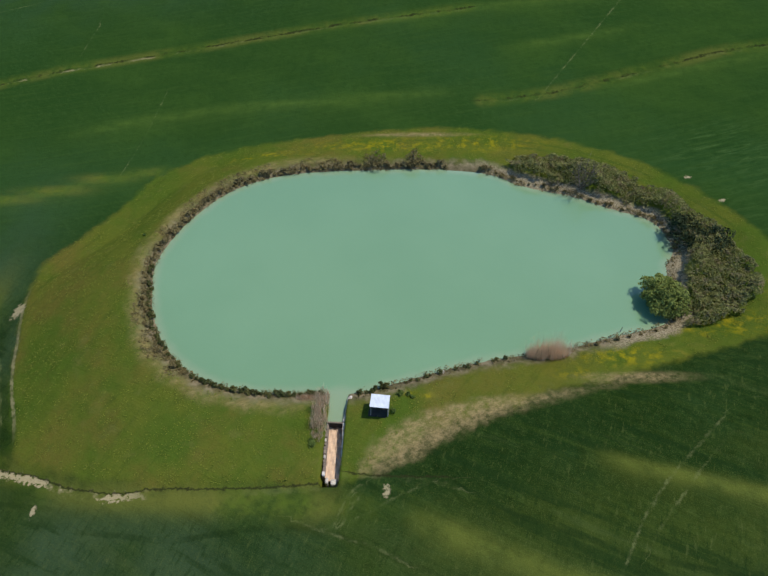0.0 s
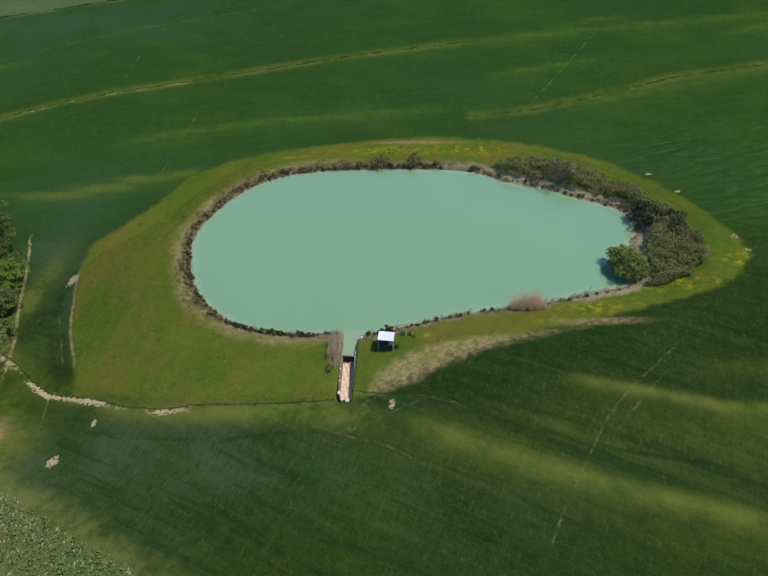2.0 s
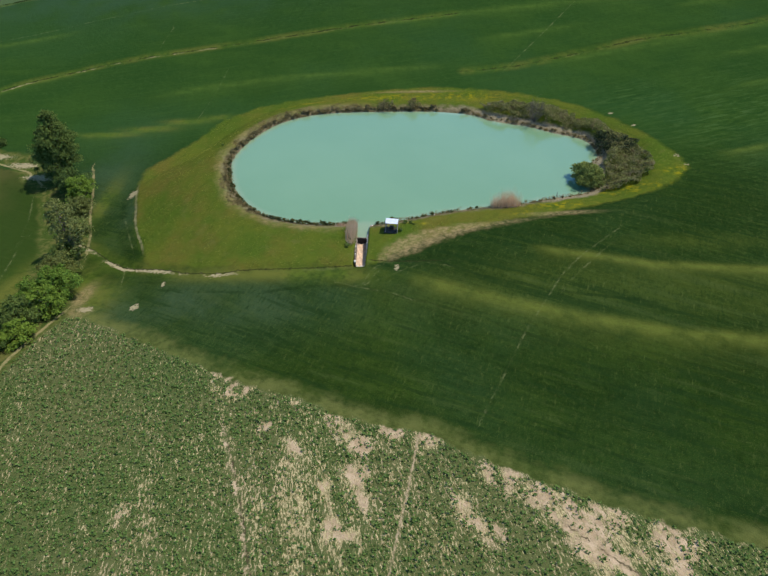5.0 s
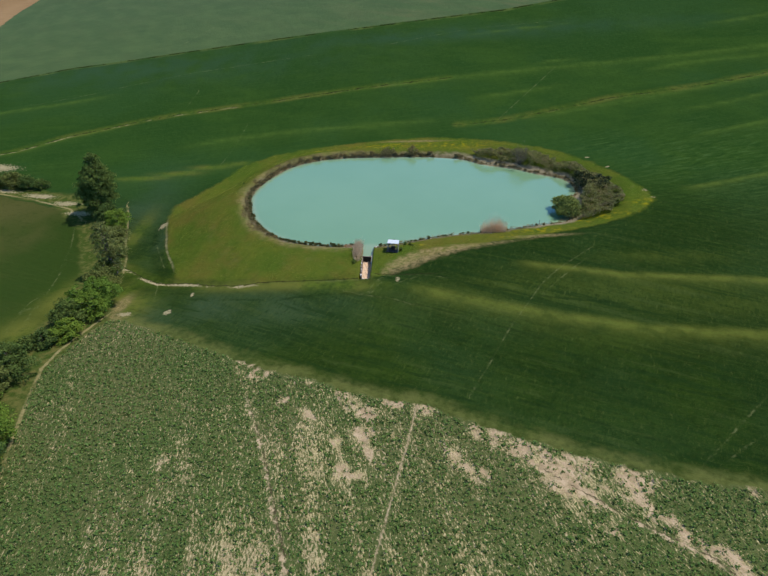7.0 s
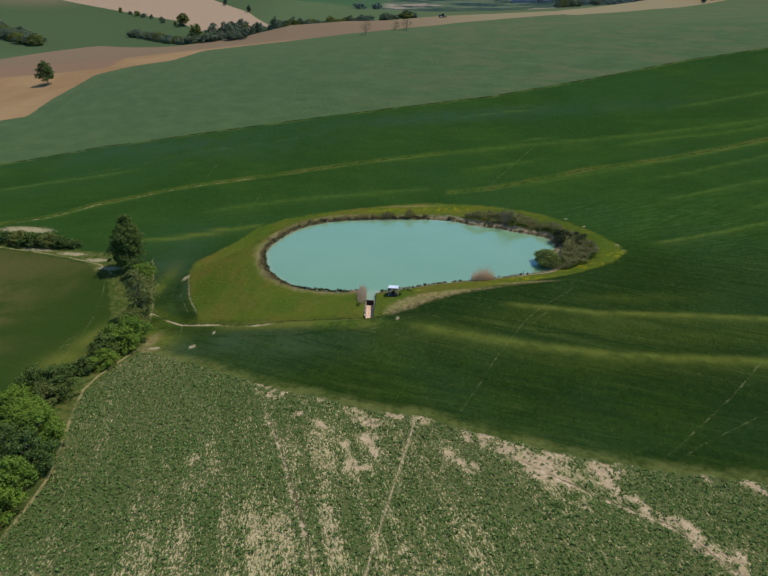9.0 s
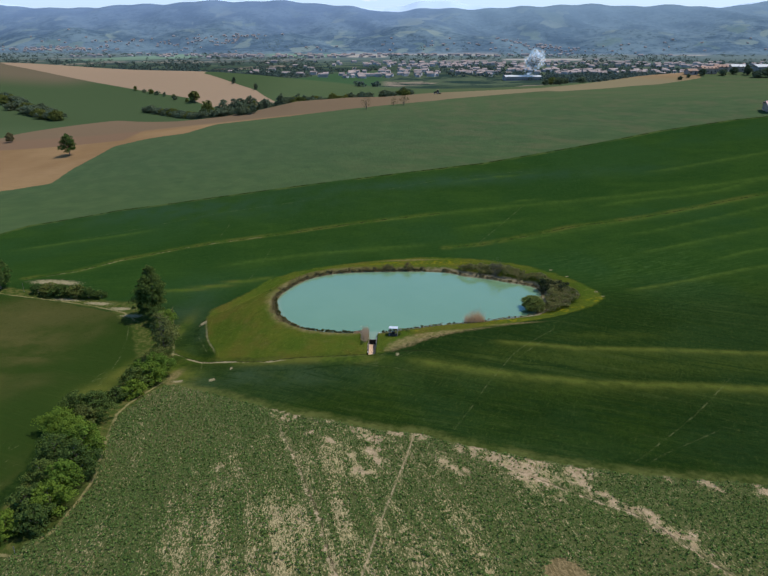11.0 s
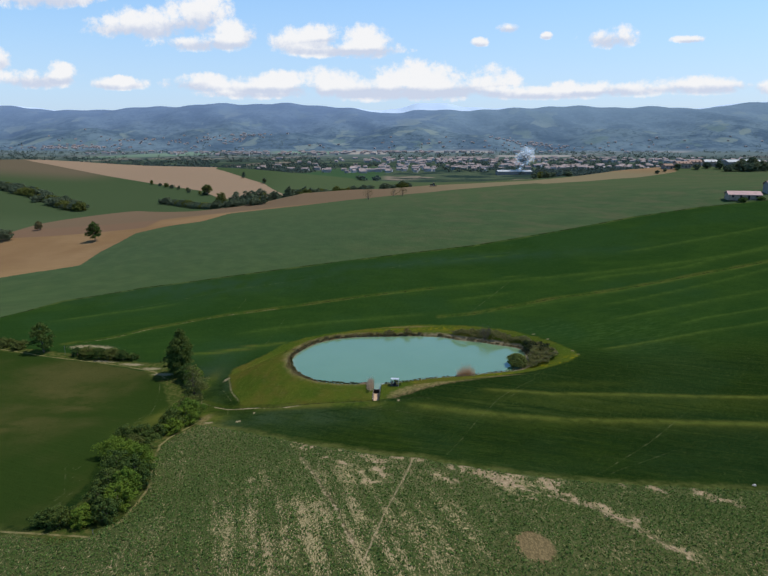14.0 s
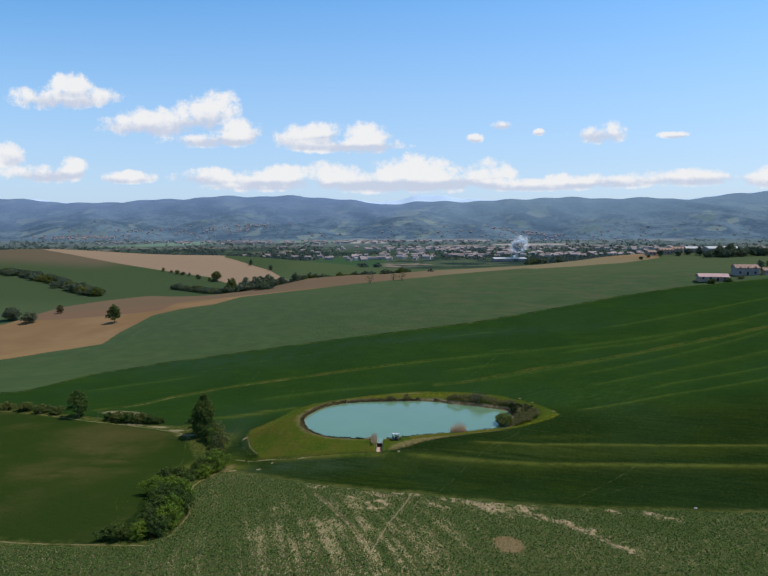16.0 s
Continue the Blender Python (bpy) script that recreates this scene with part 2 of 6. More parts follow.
    edge = k.mul(edge, k.step(k.add(k.mul(x, -1.0), k.mul(k.step(y, 20, 30), 200)), 9, 13))
    wheat = k.mix(edge, wheat, margin)
    # lighter crop beyond, with a grassy seam along it
    pale = k.mix(k.step(k.noise(1.0, 4, 0.6, k.turned(-20, (0.02, 0.10, 1))), 0.35, 0.7), (0.048, 0.078, 0.037), (0.060, 0.092, 0.042))
    pale = k.mix(k.step(mid, 0.5, 0.75, 0, 0.4), pale, (0.041, 0.068, 0.034))
    pale = k.mix(k.step(grit, 0.6, 0.8, 0, 0.3), pale, (0.085, 0.105, 0.065))
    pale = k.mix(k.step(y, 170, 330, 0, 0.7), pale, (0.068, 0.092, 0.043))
    pale = k.mix(k.mul(k.step(x, -60, 40, 0.15, 1.0), k.step(k.noise(1.0, 5, 0.65, k.turned(-16, (0.012, 0.05, 1))), 0.42, 0.66, 0, 0.65)), pale, (0.088, 0.092, 0.050))
    pale = k.mix(k.step(k.noise(1.0, 4, 0.6, k.turned(-16, (0.05, 0.5, 1))), 0.50, 0.70, 0, 0.35), pale, (0.040, 0.066, 0.034))
    pale = k.mix(k.mul(k.step(x, -140, -220), k.step(y, 300, 380)), pale, k.mix(k.mul(k.step(y, 590, 670), k.step(x, -370, -450)), (0.050, 0.074, 0.034), (0.116, 0.092, 0.060)))
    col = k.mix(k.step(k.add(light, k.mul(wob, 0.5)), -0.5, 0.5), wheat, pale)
    seam = k.add(light, k.mul(tiny, 1.2))
    col = k.mix(k.mul(k.mul(k.step(seam, -2.6, -1.6), k.step(seam, 0.6, -0.2)), k.step(mid, 0.40, 0.62, 0.05, 0.45)), col, (0.085, 0.105, 0.030))
    col = k.mix(k.mul(k.mul(k.step(seam, -1.2, -0.9), k.step(seam, 0.1, -0.2)), k.step(k.noise(0.20, 4, 0.7), 0.47, 0.56, 0, 0.9)), col, (0.012, 0.016, 0.006))
    # field behind the hedge
    meadow = k.mix(k.step(k.noise(0.022, 4), 0.46, 0.66), (0.022, 0.040, 0.0092), (0.053, 0.055, 0.019))
    meadow = k.mix(k.step(drill, 0.5, 0.8, 0, 0.3), meadow, (0.045, 0.058, 0.016))
    meadow = k.mix(k.step(fine, 0.5, 0.75, 0, 0.35), meadow, (0.016, 0.028, 0.007))
    meadow = k.mix(k.mul(k.attr("worn"), k.step(k.noise(0.10, 5, 0.65), 0.34, 0.66, 0.1, 0.8)), meadow, (0.078, 0.068, 0.026))
    col = k.mix(k.step(k.add(left, wob), -0.4, 0.6), col, meadow)
    wheels = k.step(k.noise(0.5, 4, 0.7), 0.45, 0.64, 0.03, 0.40)
    col = k.mix(k.mul(k.calc("MAXIMUM", near("tram", -0.12, 0.12), k.mul(near("tramb", -0.10, 0.10), 0.7)), wheels), col, (0.15, 0.155, 0.074))
    # tilled soil
    till = k.noise(1.0, 3, 0.6, k.turned(15, (0.03, 0.8, 1)))
    earth = k.mix(k.step(k.noise(0.012, 4), 0.35, 0.65), (0.192, 0.116, 0.058), (0.246, 0.156, 0.082))
    earth = k.mix(k.step(till, 0.45, 0.75, 0, 0.35), earth, (0.16, 0.095, 0.052))
    earth = k.mix(k.step(y, 430, 520), earth, (0.258, 0.180, 0.122))
    earth = k.mix(k.mul(k.mul(k.step(y, 261, 264), k.step(y, 430, 415)), k.step(x, -190, -196)), earth, (0.165, 0.104, 0.066))
    earth = k.mix(k.step(y, 286, 300), earth, k.mix(k.step(y, 430, 470), k.mix(k.step(x, -40, 60), (0.150, 0.104, 0.066), (0.180, 0.146, 0.086)), earth))
    col = k.mix(k.step(k.add(brown, wob), -0.6, 0.6), col, earth)
    # sparse young crop and pale stubble on bare clay
    clay = k.mix(k.step(fine, 0.35, 0.7), (0.265, 0.190, 0.134), (0.385, 0.284, 0.212))
    clay = k.mix(k.step(grit, 0.55, 0.8, 0, 0.45), clay, (0.17, 0.120, 0.078))
    stalk = k.mix(k.step(grit, 0.35, 0.7), (0.230, 0.182, 0.104), (0.420, 0.345, 0.218))
    stalk = k.mix(k.step(k.noise(3.0, 3, 0.7, k.turned(-103, (0.45, 1.5, 1.0))), 0.46, 0.62, 0, 0.75), stalk, (0.115, 0.096, 0.052))
    weeds = k.mix(k.step(grit, 0.4, 0.7), (0.040, 0.060, 0.020), (0.088, 0.106, 0.040))
    weeds = k.mix(k.step(k.noise(0.06, 4), 0.42, 0.62, 0.10, 0.62), weeds, (0.084, 0.086, 0.039))
    weeds = k.mix(k.step(speck, 0.46, 0.34, 0, 0.6), weeds, (0.018, 0.030, 0.011))
    chaff = k.noise(1.0, 4, 0.68, k.turned(-103, (1.6, 4.8, 1.5)), 0.3)      # short pale stubble, laid along the rows
    torn = k.noise(0.55, 5, 0.68, k.turned(-107, (0.55, 1.25, 1.0)), 0.5)
    open_clay = k.step(k.add(k.attr("bare"), k.add(k.mul(k.add(torn, -0.5), 2.2), k.mul(k.add(chaff, -0.5), 2.2))), 0.56, 0.74)
    cover = k.step(k.add(lush, k.add(k.mul(k.add(chaff, -0.5), 3.0), k.mul(k.add(fine, -0.5), 0.4))), 0.38, 0.62)
    sown = k.mix(cover, k.mix(k.step(mid, 0.45, 0.65, 0, 0.35), stalk, clay), weeds)
    sown = k.mix(k.mul(open_clay, k.step(speck, 0.62, 0.52, 0.15, 1)), sown, clay)
    sown = k.mix(k.mul(near("crack", -0.50, -0.02, 1.6), k.step(fine, 0.40, 0.6, 0.0, 0.9)), sown, clay)
    sown = k.mix(k.mul(near("crack", -0.10, 0.13, 1.0), k.step(k.noise(0.8, 3), 0.40, 0.55, 0.1, 0.95)), sown, (0.045, 0.036, 0.022))
    sown = k.mix(k.mul(near("tram", -0.10, 0.10), k.step(fine, 0.32, 0.55, 0.15, 0.75)), sown, clay)
    litter = k.mix(k.step(speck, 0.4, 0.62), (0.100, 0.076, 0.040), (0.205, 0.150, 0.088))
    sown = k.mix(k.step(k.add(k.attr("hay"), k.mul(tiny, 0.9)), 0.40, 0.60), sown, litter)
    col = k.mix(k.mul(k.step(k.add(crop, wob), -3.4, -0.4), k.step(k.add(fine, mid), 0.7, 1.2, 0.25, 0.82)), col, k.mix(mid, (0.066, 0.086, 0.020), (0.112, 0.108, 0.042)))
    col = k.mix(k.step(k.add(crop, wob), -0.3, 0.4), col, sown)
    # rough grass round the pond
    grass = k.mix(k.step(mid, 0.35, 0.65), (0.044, 0.074, 0.010), (0.072, 0.085, 0.013))
    grass = k.mix(k.mul(k.step(x, 30, -5, 0.3, 1.0), k.step(k.noise(0.085, 6, 0.70), 0.44, 0.66, 0, 0.75)), grass, (0.092, 0.074, 0.018))
    grass = k.mix(k.step(k.noise(1.0, 4, 0.65, k.turned(-52, (0.10, 0.9, 1.0))), 0.52, 0.70, 0, 0.40), grass, (0.030, 0.050, 0.009))
    grass = k.mix(k.step(k.noise(0.40, 5, 0.72), 0.55, 0.70, 0, 0.45), grass, (0.105, 0.098, 0.030))
    grass = k.mix(k.step(k.noise(1.6, 4, 0.65), 0.50, 0.76, 0, 0.5), grass, (0.036, 0.058, 0.010))
    grass = k.mix(k.step(grit, 0.6, 0.8, 0, 0.35), grass, (0.14, 0.122, 0.045))
    ruts = k.add(ring, k.mul(tiny, 0.5))
    rutted = k.mul(k.step(k.add(y, x), 20, 40), k.step(mid, 0.38, 0.55))
    for at in (2.0, 3.5):
        grass = k.mix(k.mul(k.mul(k.step(ruts, at - 0.35, at - 0.1), k.step(ruts, at + 0.35, at + 0.1)), k.mul(rutted, 0.6)), grass, (0.034, 0.062, 0.010))
    straw = k.mix(k.step(k.noise(1.0, 4, 0.7, k.turned(-32, (0.9, 2.4, 1.0))), 0.34, 0.66), (0.150, 0.112, 0.055), (0.260, 0.188, 0.104))
    grass = k.mix(k.step(grain, 0.50, 0.76, 0, 0.40), grass, (0.112, 0.112, 0.036))
    grass = k.mix(k.step(grain, 0.46, 0.28, 0, 0.40), grass, (0.036, 0.054, 0.010))
    grass = k.mix(k.mul(flower, k.step(k.noise(0.8, 4, 0.7), 0.42, 0.70, 0, 0.8)), grass, (0.24, 0.19, 0.008))
    col = k.mix(k.mul(k.attr("verge"), k.step(k.add(fine, mid), 0.7, 1.15, 0.3, 0.95)), col, margin)
    col = k.mix(k.step(k.add(ring, k.mul(wob, 0.8)), -0.7, 0.7), col, grass)
    col = k.mix(k.mul(k.step(dry, 0.10, 0.95), k.step(k.noise(1.3, 5, 0.75), 0.30, 0.66, 0.15, 0.82)), col, k.mix(k.step(grain, 0.4, 0.66, 0, 0.5), straw, (0.25, 0.185, 0.110)))
    rim = k.mul(k.mul(k.step(ruts, -0.25, -0.05), k.step(ruts, 0.40, 0.15)), k.mul(k.step(x, -47.5, -50), k.step(y, 12, 4)))
    col = k.mix(k.mul(rim, k.step(fine, 0.3, 0.6, 0.2, 0.8)), col, (0.19, 0.165, 0.10))
    # strip under the hedge, paths, gullies, trodden spots and the muddy rim of the water
    scrub = k.mix(k.step(fine, 0.4, 0.65), (0.036, 0.056, 0.013), (0.085, 0.084, 0.028))
    col = k.mix(k.step(k.add(hedge, wob), 0.2, 1.6, 1.0, 0.0), col, scrub)
    trodden = k.mix(fine, (0.25, 0.205, 0.115), (0.15, 0.130, 0.060))
    col = k.mix(k.mul(near("path", -0.24, 0.24), k.step(k.noise(0.5, 4), 0.36, 0.58, 0.2, 0.9)), col, trodden)
    col = k.mix(k.mul(k.mul(near("gully", -0.75, -0.10, 1.3), k.step(x, -25, -70, 0.08, 0.65)), k.mul(sandy, k.step(fine, 0.3, 0.5, 0.3, 0.95))), col, (0.235, 0.195, 0.122))
    here = k.step(y, 5, -5)
    col = k.mix(k.mul(here, k.mul(near("gully", -0.75, -0.08, 2.4), k.mul(k.step(x, -27, -34, 0.0, 1.0), k.step(k.add(fine, k.mul(sandy, 0.6)), 0.45, 0.85, 0.0, 0.95)))), col, (0.27, 0.220, 0.145))
    # gully beds drawn near black: shade inside the cut painted as colour
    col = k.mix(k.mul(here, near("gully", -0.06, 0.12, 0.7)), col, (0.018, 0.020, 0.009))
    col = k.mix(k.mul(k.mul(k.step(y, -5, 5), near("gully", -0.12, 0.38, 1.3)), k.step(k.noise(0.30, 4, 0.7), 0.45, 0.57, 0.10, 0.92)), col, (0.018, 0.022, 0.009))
    col = k.mix(k.step(k.add(k.attr("pale"), k.mul(tiny, 1.4)), 0.45, 0.8), col, k.mix(fine, (0.31, 0.255, 0.175), (0.16, 0.136, 0.084)))
    mud = k.mix(k.step(fine, 0.35, 0.65), (0.165, 0.132, 0.094), (0.075, 0.064, 0.038))
    col = k.mix(k.step(k.add(shore, k.mul(wob, 0.8)), 0.3, 2.4, 1.0, 0.0), col, mud)
    col = k.mix(k.mul(k.step(k.add(x, k.mul(y, 0.4)), 20, 26), k.step(k.add(shore, wob), 2.6, 1.4)), col, k.mix(k.step(grit, 0.4, 0.6), (0.250, 0.205, 0.150), (0.120, 0.096, 0.066)))
    dusty = k.mul(k.step(k.add(shore, wob), 3.8, 2.0), k.mul(k.step(shore, 0.8, 2.0), k.step(fine, 0.35, 0.65, 0.1, 0.6)))
    col = k.mix(k.mul(dusty, k.step(x, -10, -20)), col, straw)
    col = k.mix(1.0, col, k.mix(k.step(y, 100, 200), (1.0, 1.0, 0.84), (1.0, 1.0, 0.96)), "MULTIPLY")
    # the valley floor and the wooded hills behind it, distance haze mixed into both
    plot = k.node("ShaderNodeTexVoronoi", k.turned(24, (1, 0.42, 1)), feature="F1", distance="CHEBYCHEV")
    plot.inputs["Scale"].default_value = 0.0075
    patch = k.node("ShaderNodeSeparateColor", plot.outputs["Color"]).outputs[0]
    lots = k.mix(k.step(patch, 0.15, 0.45), (0.042, 0.062, 0.038), (0.068, 0.090, 0.054))
    lots = k.mix(k.step(patch, 0.78, 0.84), lots, (0.19, 0.155, 0.115))
    lots = k.mix(k.step(k.noise(0.012, 5, 0.7), 0.47, 0.56), lots, (0.022, 0.040, 0.034))
    # air haze painted on: the lots pale and turn bluish with y
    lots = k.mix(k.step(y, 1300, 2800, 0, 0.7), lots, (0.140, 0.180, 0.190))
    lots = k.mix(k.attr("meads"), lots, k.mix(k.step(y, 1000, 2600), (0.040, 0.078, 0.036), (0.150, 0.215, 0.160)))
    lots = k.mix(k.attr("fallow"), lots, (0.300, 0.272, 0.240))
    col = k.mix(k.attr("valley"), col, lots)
    cell = k.node("ShaderNodeTexVoronoi", k.node("ShaderNodeMapping", k.turned(8, (1, 0.55, 1)), k.node("ShaderNodeCombineXYZ", k.mul(k.noise(0.01, 3), 90.0), k.mul(k.noise(0.012, 3), 70.0), 0.0).outputs[0]).outputs[0], feature="F1")
    cell.inputs["Scale"].default_value = 0.0125
    tint, pick, _ = k.node("ShaderNodeSeparateColor", cell.outputs["Color"]).outputs
    # distance haze put into the woods' colours, bluer and paler farther back
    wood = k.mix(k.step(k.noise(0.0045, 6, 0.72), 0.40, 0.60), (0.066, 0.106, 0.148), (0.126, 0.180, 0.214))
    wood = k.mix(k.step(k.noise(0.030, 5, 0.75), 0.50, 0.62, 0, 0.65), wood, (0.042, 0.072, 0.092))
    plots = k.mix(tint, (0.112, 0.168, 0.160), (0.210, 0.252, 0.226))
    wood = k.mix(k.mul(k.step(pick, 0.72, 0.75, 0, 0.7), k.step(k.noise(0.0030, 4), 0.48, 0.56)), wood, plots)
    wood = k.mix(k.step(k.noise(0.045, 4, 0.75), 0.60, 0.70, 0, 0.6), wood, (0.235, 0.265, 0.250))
    hazed_wood = k.mix(k.step(y, 3450, 4400, 0.05, 0.80), wood, k.mix(k.step(x, -300, 500), (0.158, 0.225, 0.335), (0.168, 0.240, 0.310)))
    hazed_wood = k.mix(k.step(y, 4456, 4476), hazed_wood, (0.50, 0.61, 0.74))
    col = k.mix(k.attr("hills"), col, hazed_wood)
    stalks = k.add(k.mul(grit, 0.6), k.add(k.mul(fine, 0.8), k.mul(drill, 0.7)))
    k.bump(k.add(stalks, k.mul(brush, 0.4)), 0.13)
    return k.done(col, 1.0, gloss=0.0)


def water_look():
    k = Look("clay_water")
    c = k.mix(k.step(k.noise(0.05, 3), 0.35, 0.65), (0.120, 0.212, 0.112), (0.128, 0.221, 0.118))
    shallow = k.step(k.add(k.attr("shore"), k.mul(k.noise(0.5, 3), 1.0)), -1.0, 0.5, 0, 0.35)
    c = k.mix(shallow, c, (0.26, 0.27, 0.18))
    k.bump(k.add(k.noise(1.3, 3), k.mul(k.noise(5.0, 2), 0.3)), 0.012)
    return k.done(c, 0.10, gloss=1.0, IOR=1.36)


GROUND, WATER = ground_look(), water_look()
BARK = plain("bark", (0.13, 0.10, 0.075), 0.9, 0.35, 4.0, 0.03)
TWIG = plain("grey_twig", (0.115, 0.092, 0.066), 0.9, 0.3, 3.0)
LEAF_DEEP = leafy("deep_green_leaves", (0.038, 0.070, 0.018), (0.098, 0.142, 0.040))
LEAF_EVERGREEN = leafy("evergreen_leaves", (0.012, 0.022, 0.012), (0.036, 0.050, 0.026), None, 0.12)
LEAF_FRESH = leafy("fresh_green_leaves", (0.066, 0.124, 0.018), (0.140, 0.212, 0.036))
LEAF_SILVER = leafy("grey_green_leaves", (0.092, 0.108, 0.030), (0.190, 0.200, 0.066))
LEAF_DULL = leafy("dull_green_leaves", (0.074, 0.094, 0.025), (0.140, 0.160, 0.048))
LEAF_WILLOW = leafy("yellow_green_leaves", (0.090, 0.124, 0.030), (0.190, 0.226, 0.066))
LEAF_BRAMBLE = leafy("bramble_leaves", (0.104, 0.112, 0.036), (0.215, 0.212, 0.076), (0.185, 0.150, 0.080))
LEAF_RUSH = leafy("rush_leaves", (0.038, 0.050, 0.017), (0.096, 0.100, 0.040))
LEAF_REED = leafy("dead_reed_stems", (0.42, 0.31, 0.21), (0.68, 0.53, 0.38))
LEAF_DEADWOOD = leafy("dead_scrub", (0.088, 0.076, 0.034), (0.172, 0.148, 0.074))
LEAF_CROP = leafy("young_crop_leaves", (0.060, 0.112, 0.027), (0.128, 0.192, 0.052))
# far foliage: greyer and lighter, with the haze painted in
LEAF_FAR = leafy("hazed_far_foliage", (0.070, 0.100, 0.066), (0.135, 0.172, 0.108))
CONCRETE = plain("weathered_concrete", (0.150, 0.118, 0.088), 0.85, 0.25, 2.0)
SAND = plain("orange_silt", (0.50, 0.35, 0.235), 0.9, 0.12, 1.6, 0.03)
PLANK = plain("dark_wet_plank", (0.030, 0.024, 0.018), 0.9, 0.3, 3.0)
SHEET = plain("white_sheet_metal", (0.47, 0.485, 0.52), 0.45, 0.08, 2.0, 0.004, 0.0, 0.5)
HUTWOOD = plain("grey_weathered_board", (0.20, 0.185, 0.165), 0.85, 0.3, 3.0)
STONE = plain("pale_stone", (0.42, 0.375, 0.32), 0.9, 0.2, 3.0, 0.03)
RENDER_GREY = plain("grey_house_wall", (0.25, 0.23, 0.22), 0.9, 0.15, 0.8)
RENDER_PINK = plain("warm_house_wall", (0.30, 0.235, 0.19), 0.9, 0.2, 0.8)
ROOF_PINK = plain("faded_red_roof", (0.46, 0.30, 0.27), 0.85, 0.15, 0.6)
ROOF_TILE = plain("terracotta_roof", (0.30, 0.19, 0.14), 0.9, 0.25, 0.9)
ROOF_PALE = plain("pale_shed_roof", (0.48, 0.47, 0.45), 0.6, 0.1, 0.5)
GLASS_DARK = plain("dark_window_glass", (0.03, 0.035, 0.04), 0.15, 0.2, 1.0)

# ---- the lie of the land (metres; the pond's water stands at z = 0) ----
KNOLLS = [(-90, -90, -2.1), (-90, -48, 2.2), (-90, -6, -3.9), (-90, 36, -0.7), (-48, -90, 1.3), (-48, -48, 0.0), (-48, -6, -2.2), (-48, 36, -1.4), (-6, -90, 4.2), (-6, -48, -1.9), (-6, -6, 1.5), (-6, 36, -0.7), (36, -90, 1.0), (36, -48, -0.5), (36, -6, 1.6), (36, 36, -1.3)]
SLOPES = [(-260, -200, 2.5), (-260, -75, 4.4), (-260, 50, 2.3), (-260, 175, -6.4), (-260, 300, 5.1), (-135, -200, 1.1), (-135, -75, -0.7), (-135, 50, -7.0), (-135, 175, 2.1), (-135, 300, 7.0), (-10, -200, 10.7), (-10, -75, -4.9), (-10, 50, -4.8), (-10, 175, 3.7), (-10, 300, 5.5), (115, -200, 8.5), (115, -75, -3.5), (115, 50, -6.9), (115, 175, 3.3), (115, 300, 5.4), (240, -200, 1.0), (240, -75, -0.6), (240, 50, 6.1), (240, 175, 11.3), (240, 300, -0.9)]
RISES = [(-600, 400, 4.2), (-600, 565, -1.9), (-600, 730, 12.1), (-435, 400, 7.3), (-435, 565, -3.8), (-435, 730, 4.8), (-270, 400, -3.5), (-270, 565, -2.5), (-270, 730, 13.8), (-105, 400, -1.1), (-105, 565, 0.9), (-105, 730, 2.7)]
HILLS = [(-800, -100, -0.2), (-800, 200, -1.6), (-800, 500, 4.1), (-800, 800, 17.8), (-500, -100, -0.2), (-500, 200, -8.6), (-500, 500, 2.6), (-500, 800, 12.9), (-200, -100, 2.4), (-200, 200, -5.4), (-200, 500, 0.7), (-200, 800, 1.4), (100, -100, 5.9), (100, 200, 10.4), (100, 500, 12.2), (100, 800, -6.1), (400, -100, 5.8), (400, 200, 13.7), (400, 500, 22.2), (400, 800, 8.9), (700, -100, 4.6), (700, 200, 16.7), (700, 500, 9.8), (700, 800, 5.8)]
# the water line, clockwise from the west; None of it is straight but the dam side
SHORE = [(-38.1, 11.4), (-37.3, 16.2), (-35.1, 21.8), (-31.1, 27.6), (-24.9, 31.6), (-17.2, 33.5), (-8.0, 34.5),
         (1.9, 35.2), (9.9, 34.3), (14.0, 32.0), (17.6, 30.8), (22.5, 29.5), (27.4, 27.1), (33.4, 24.4), (35.1, 18.6),
         (33.2, 14.8), (32.7, 9.9), (31.6, 5.6), (28.5, 3.7), (23.2, 2.0), (15.5, -0.6), (7.5, -2.4), (1.5, -4.3),
         (-4.3, -6.5), (-8.5, -8.0), (-12.2, -8.1), (-18.6, -8.5), (-24.6, -7.7), (-28.5, -6.2), (-32.9, -2.3),
         (-35.6, 2.2), (-37.2, 6.8)]


def smooth_loop(points, steps=4):
    """A closed Catmull-Rom line through points."""
    p = np.array(points, float)
    a, b, c, d = (np.roll(p, k, 0)[:, None] for k in (1, 0, -1, -2))
    u = (np.arange(steps) / steps)[None, :, None]
    line = 0.5 * (2 * b + (c - a) * u + (2 * a - 5 * b + 4 * c - d) * u**2 + (3 * b - a - 3 * c + d) * u**3)
    return line.reshape(-1, 2)


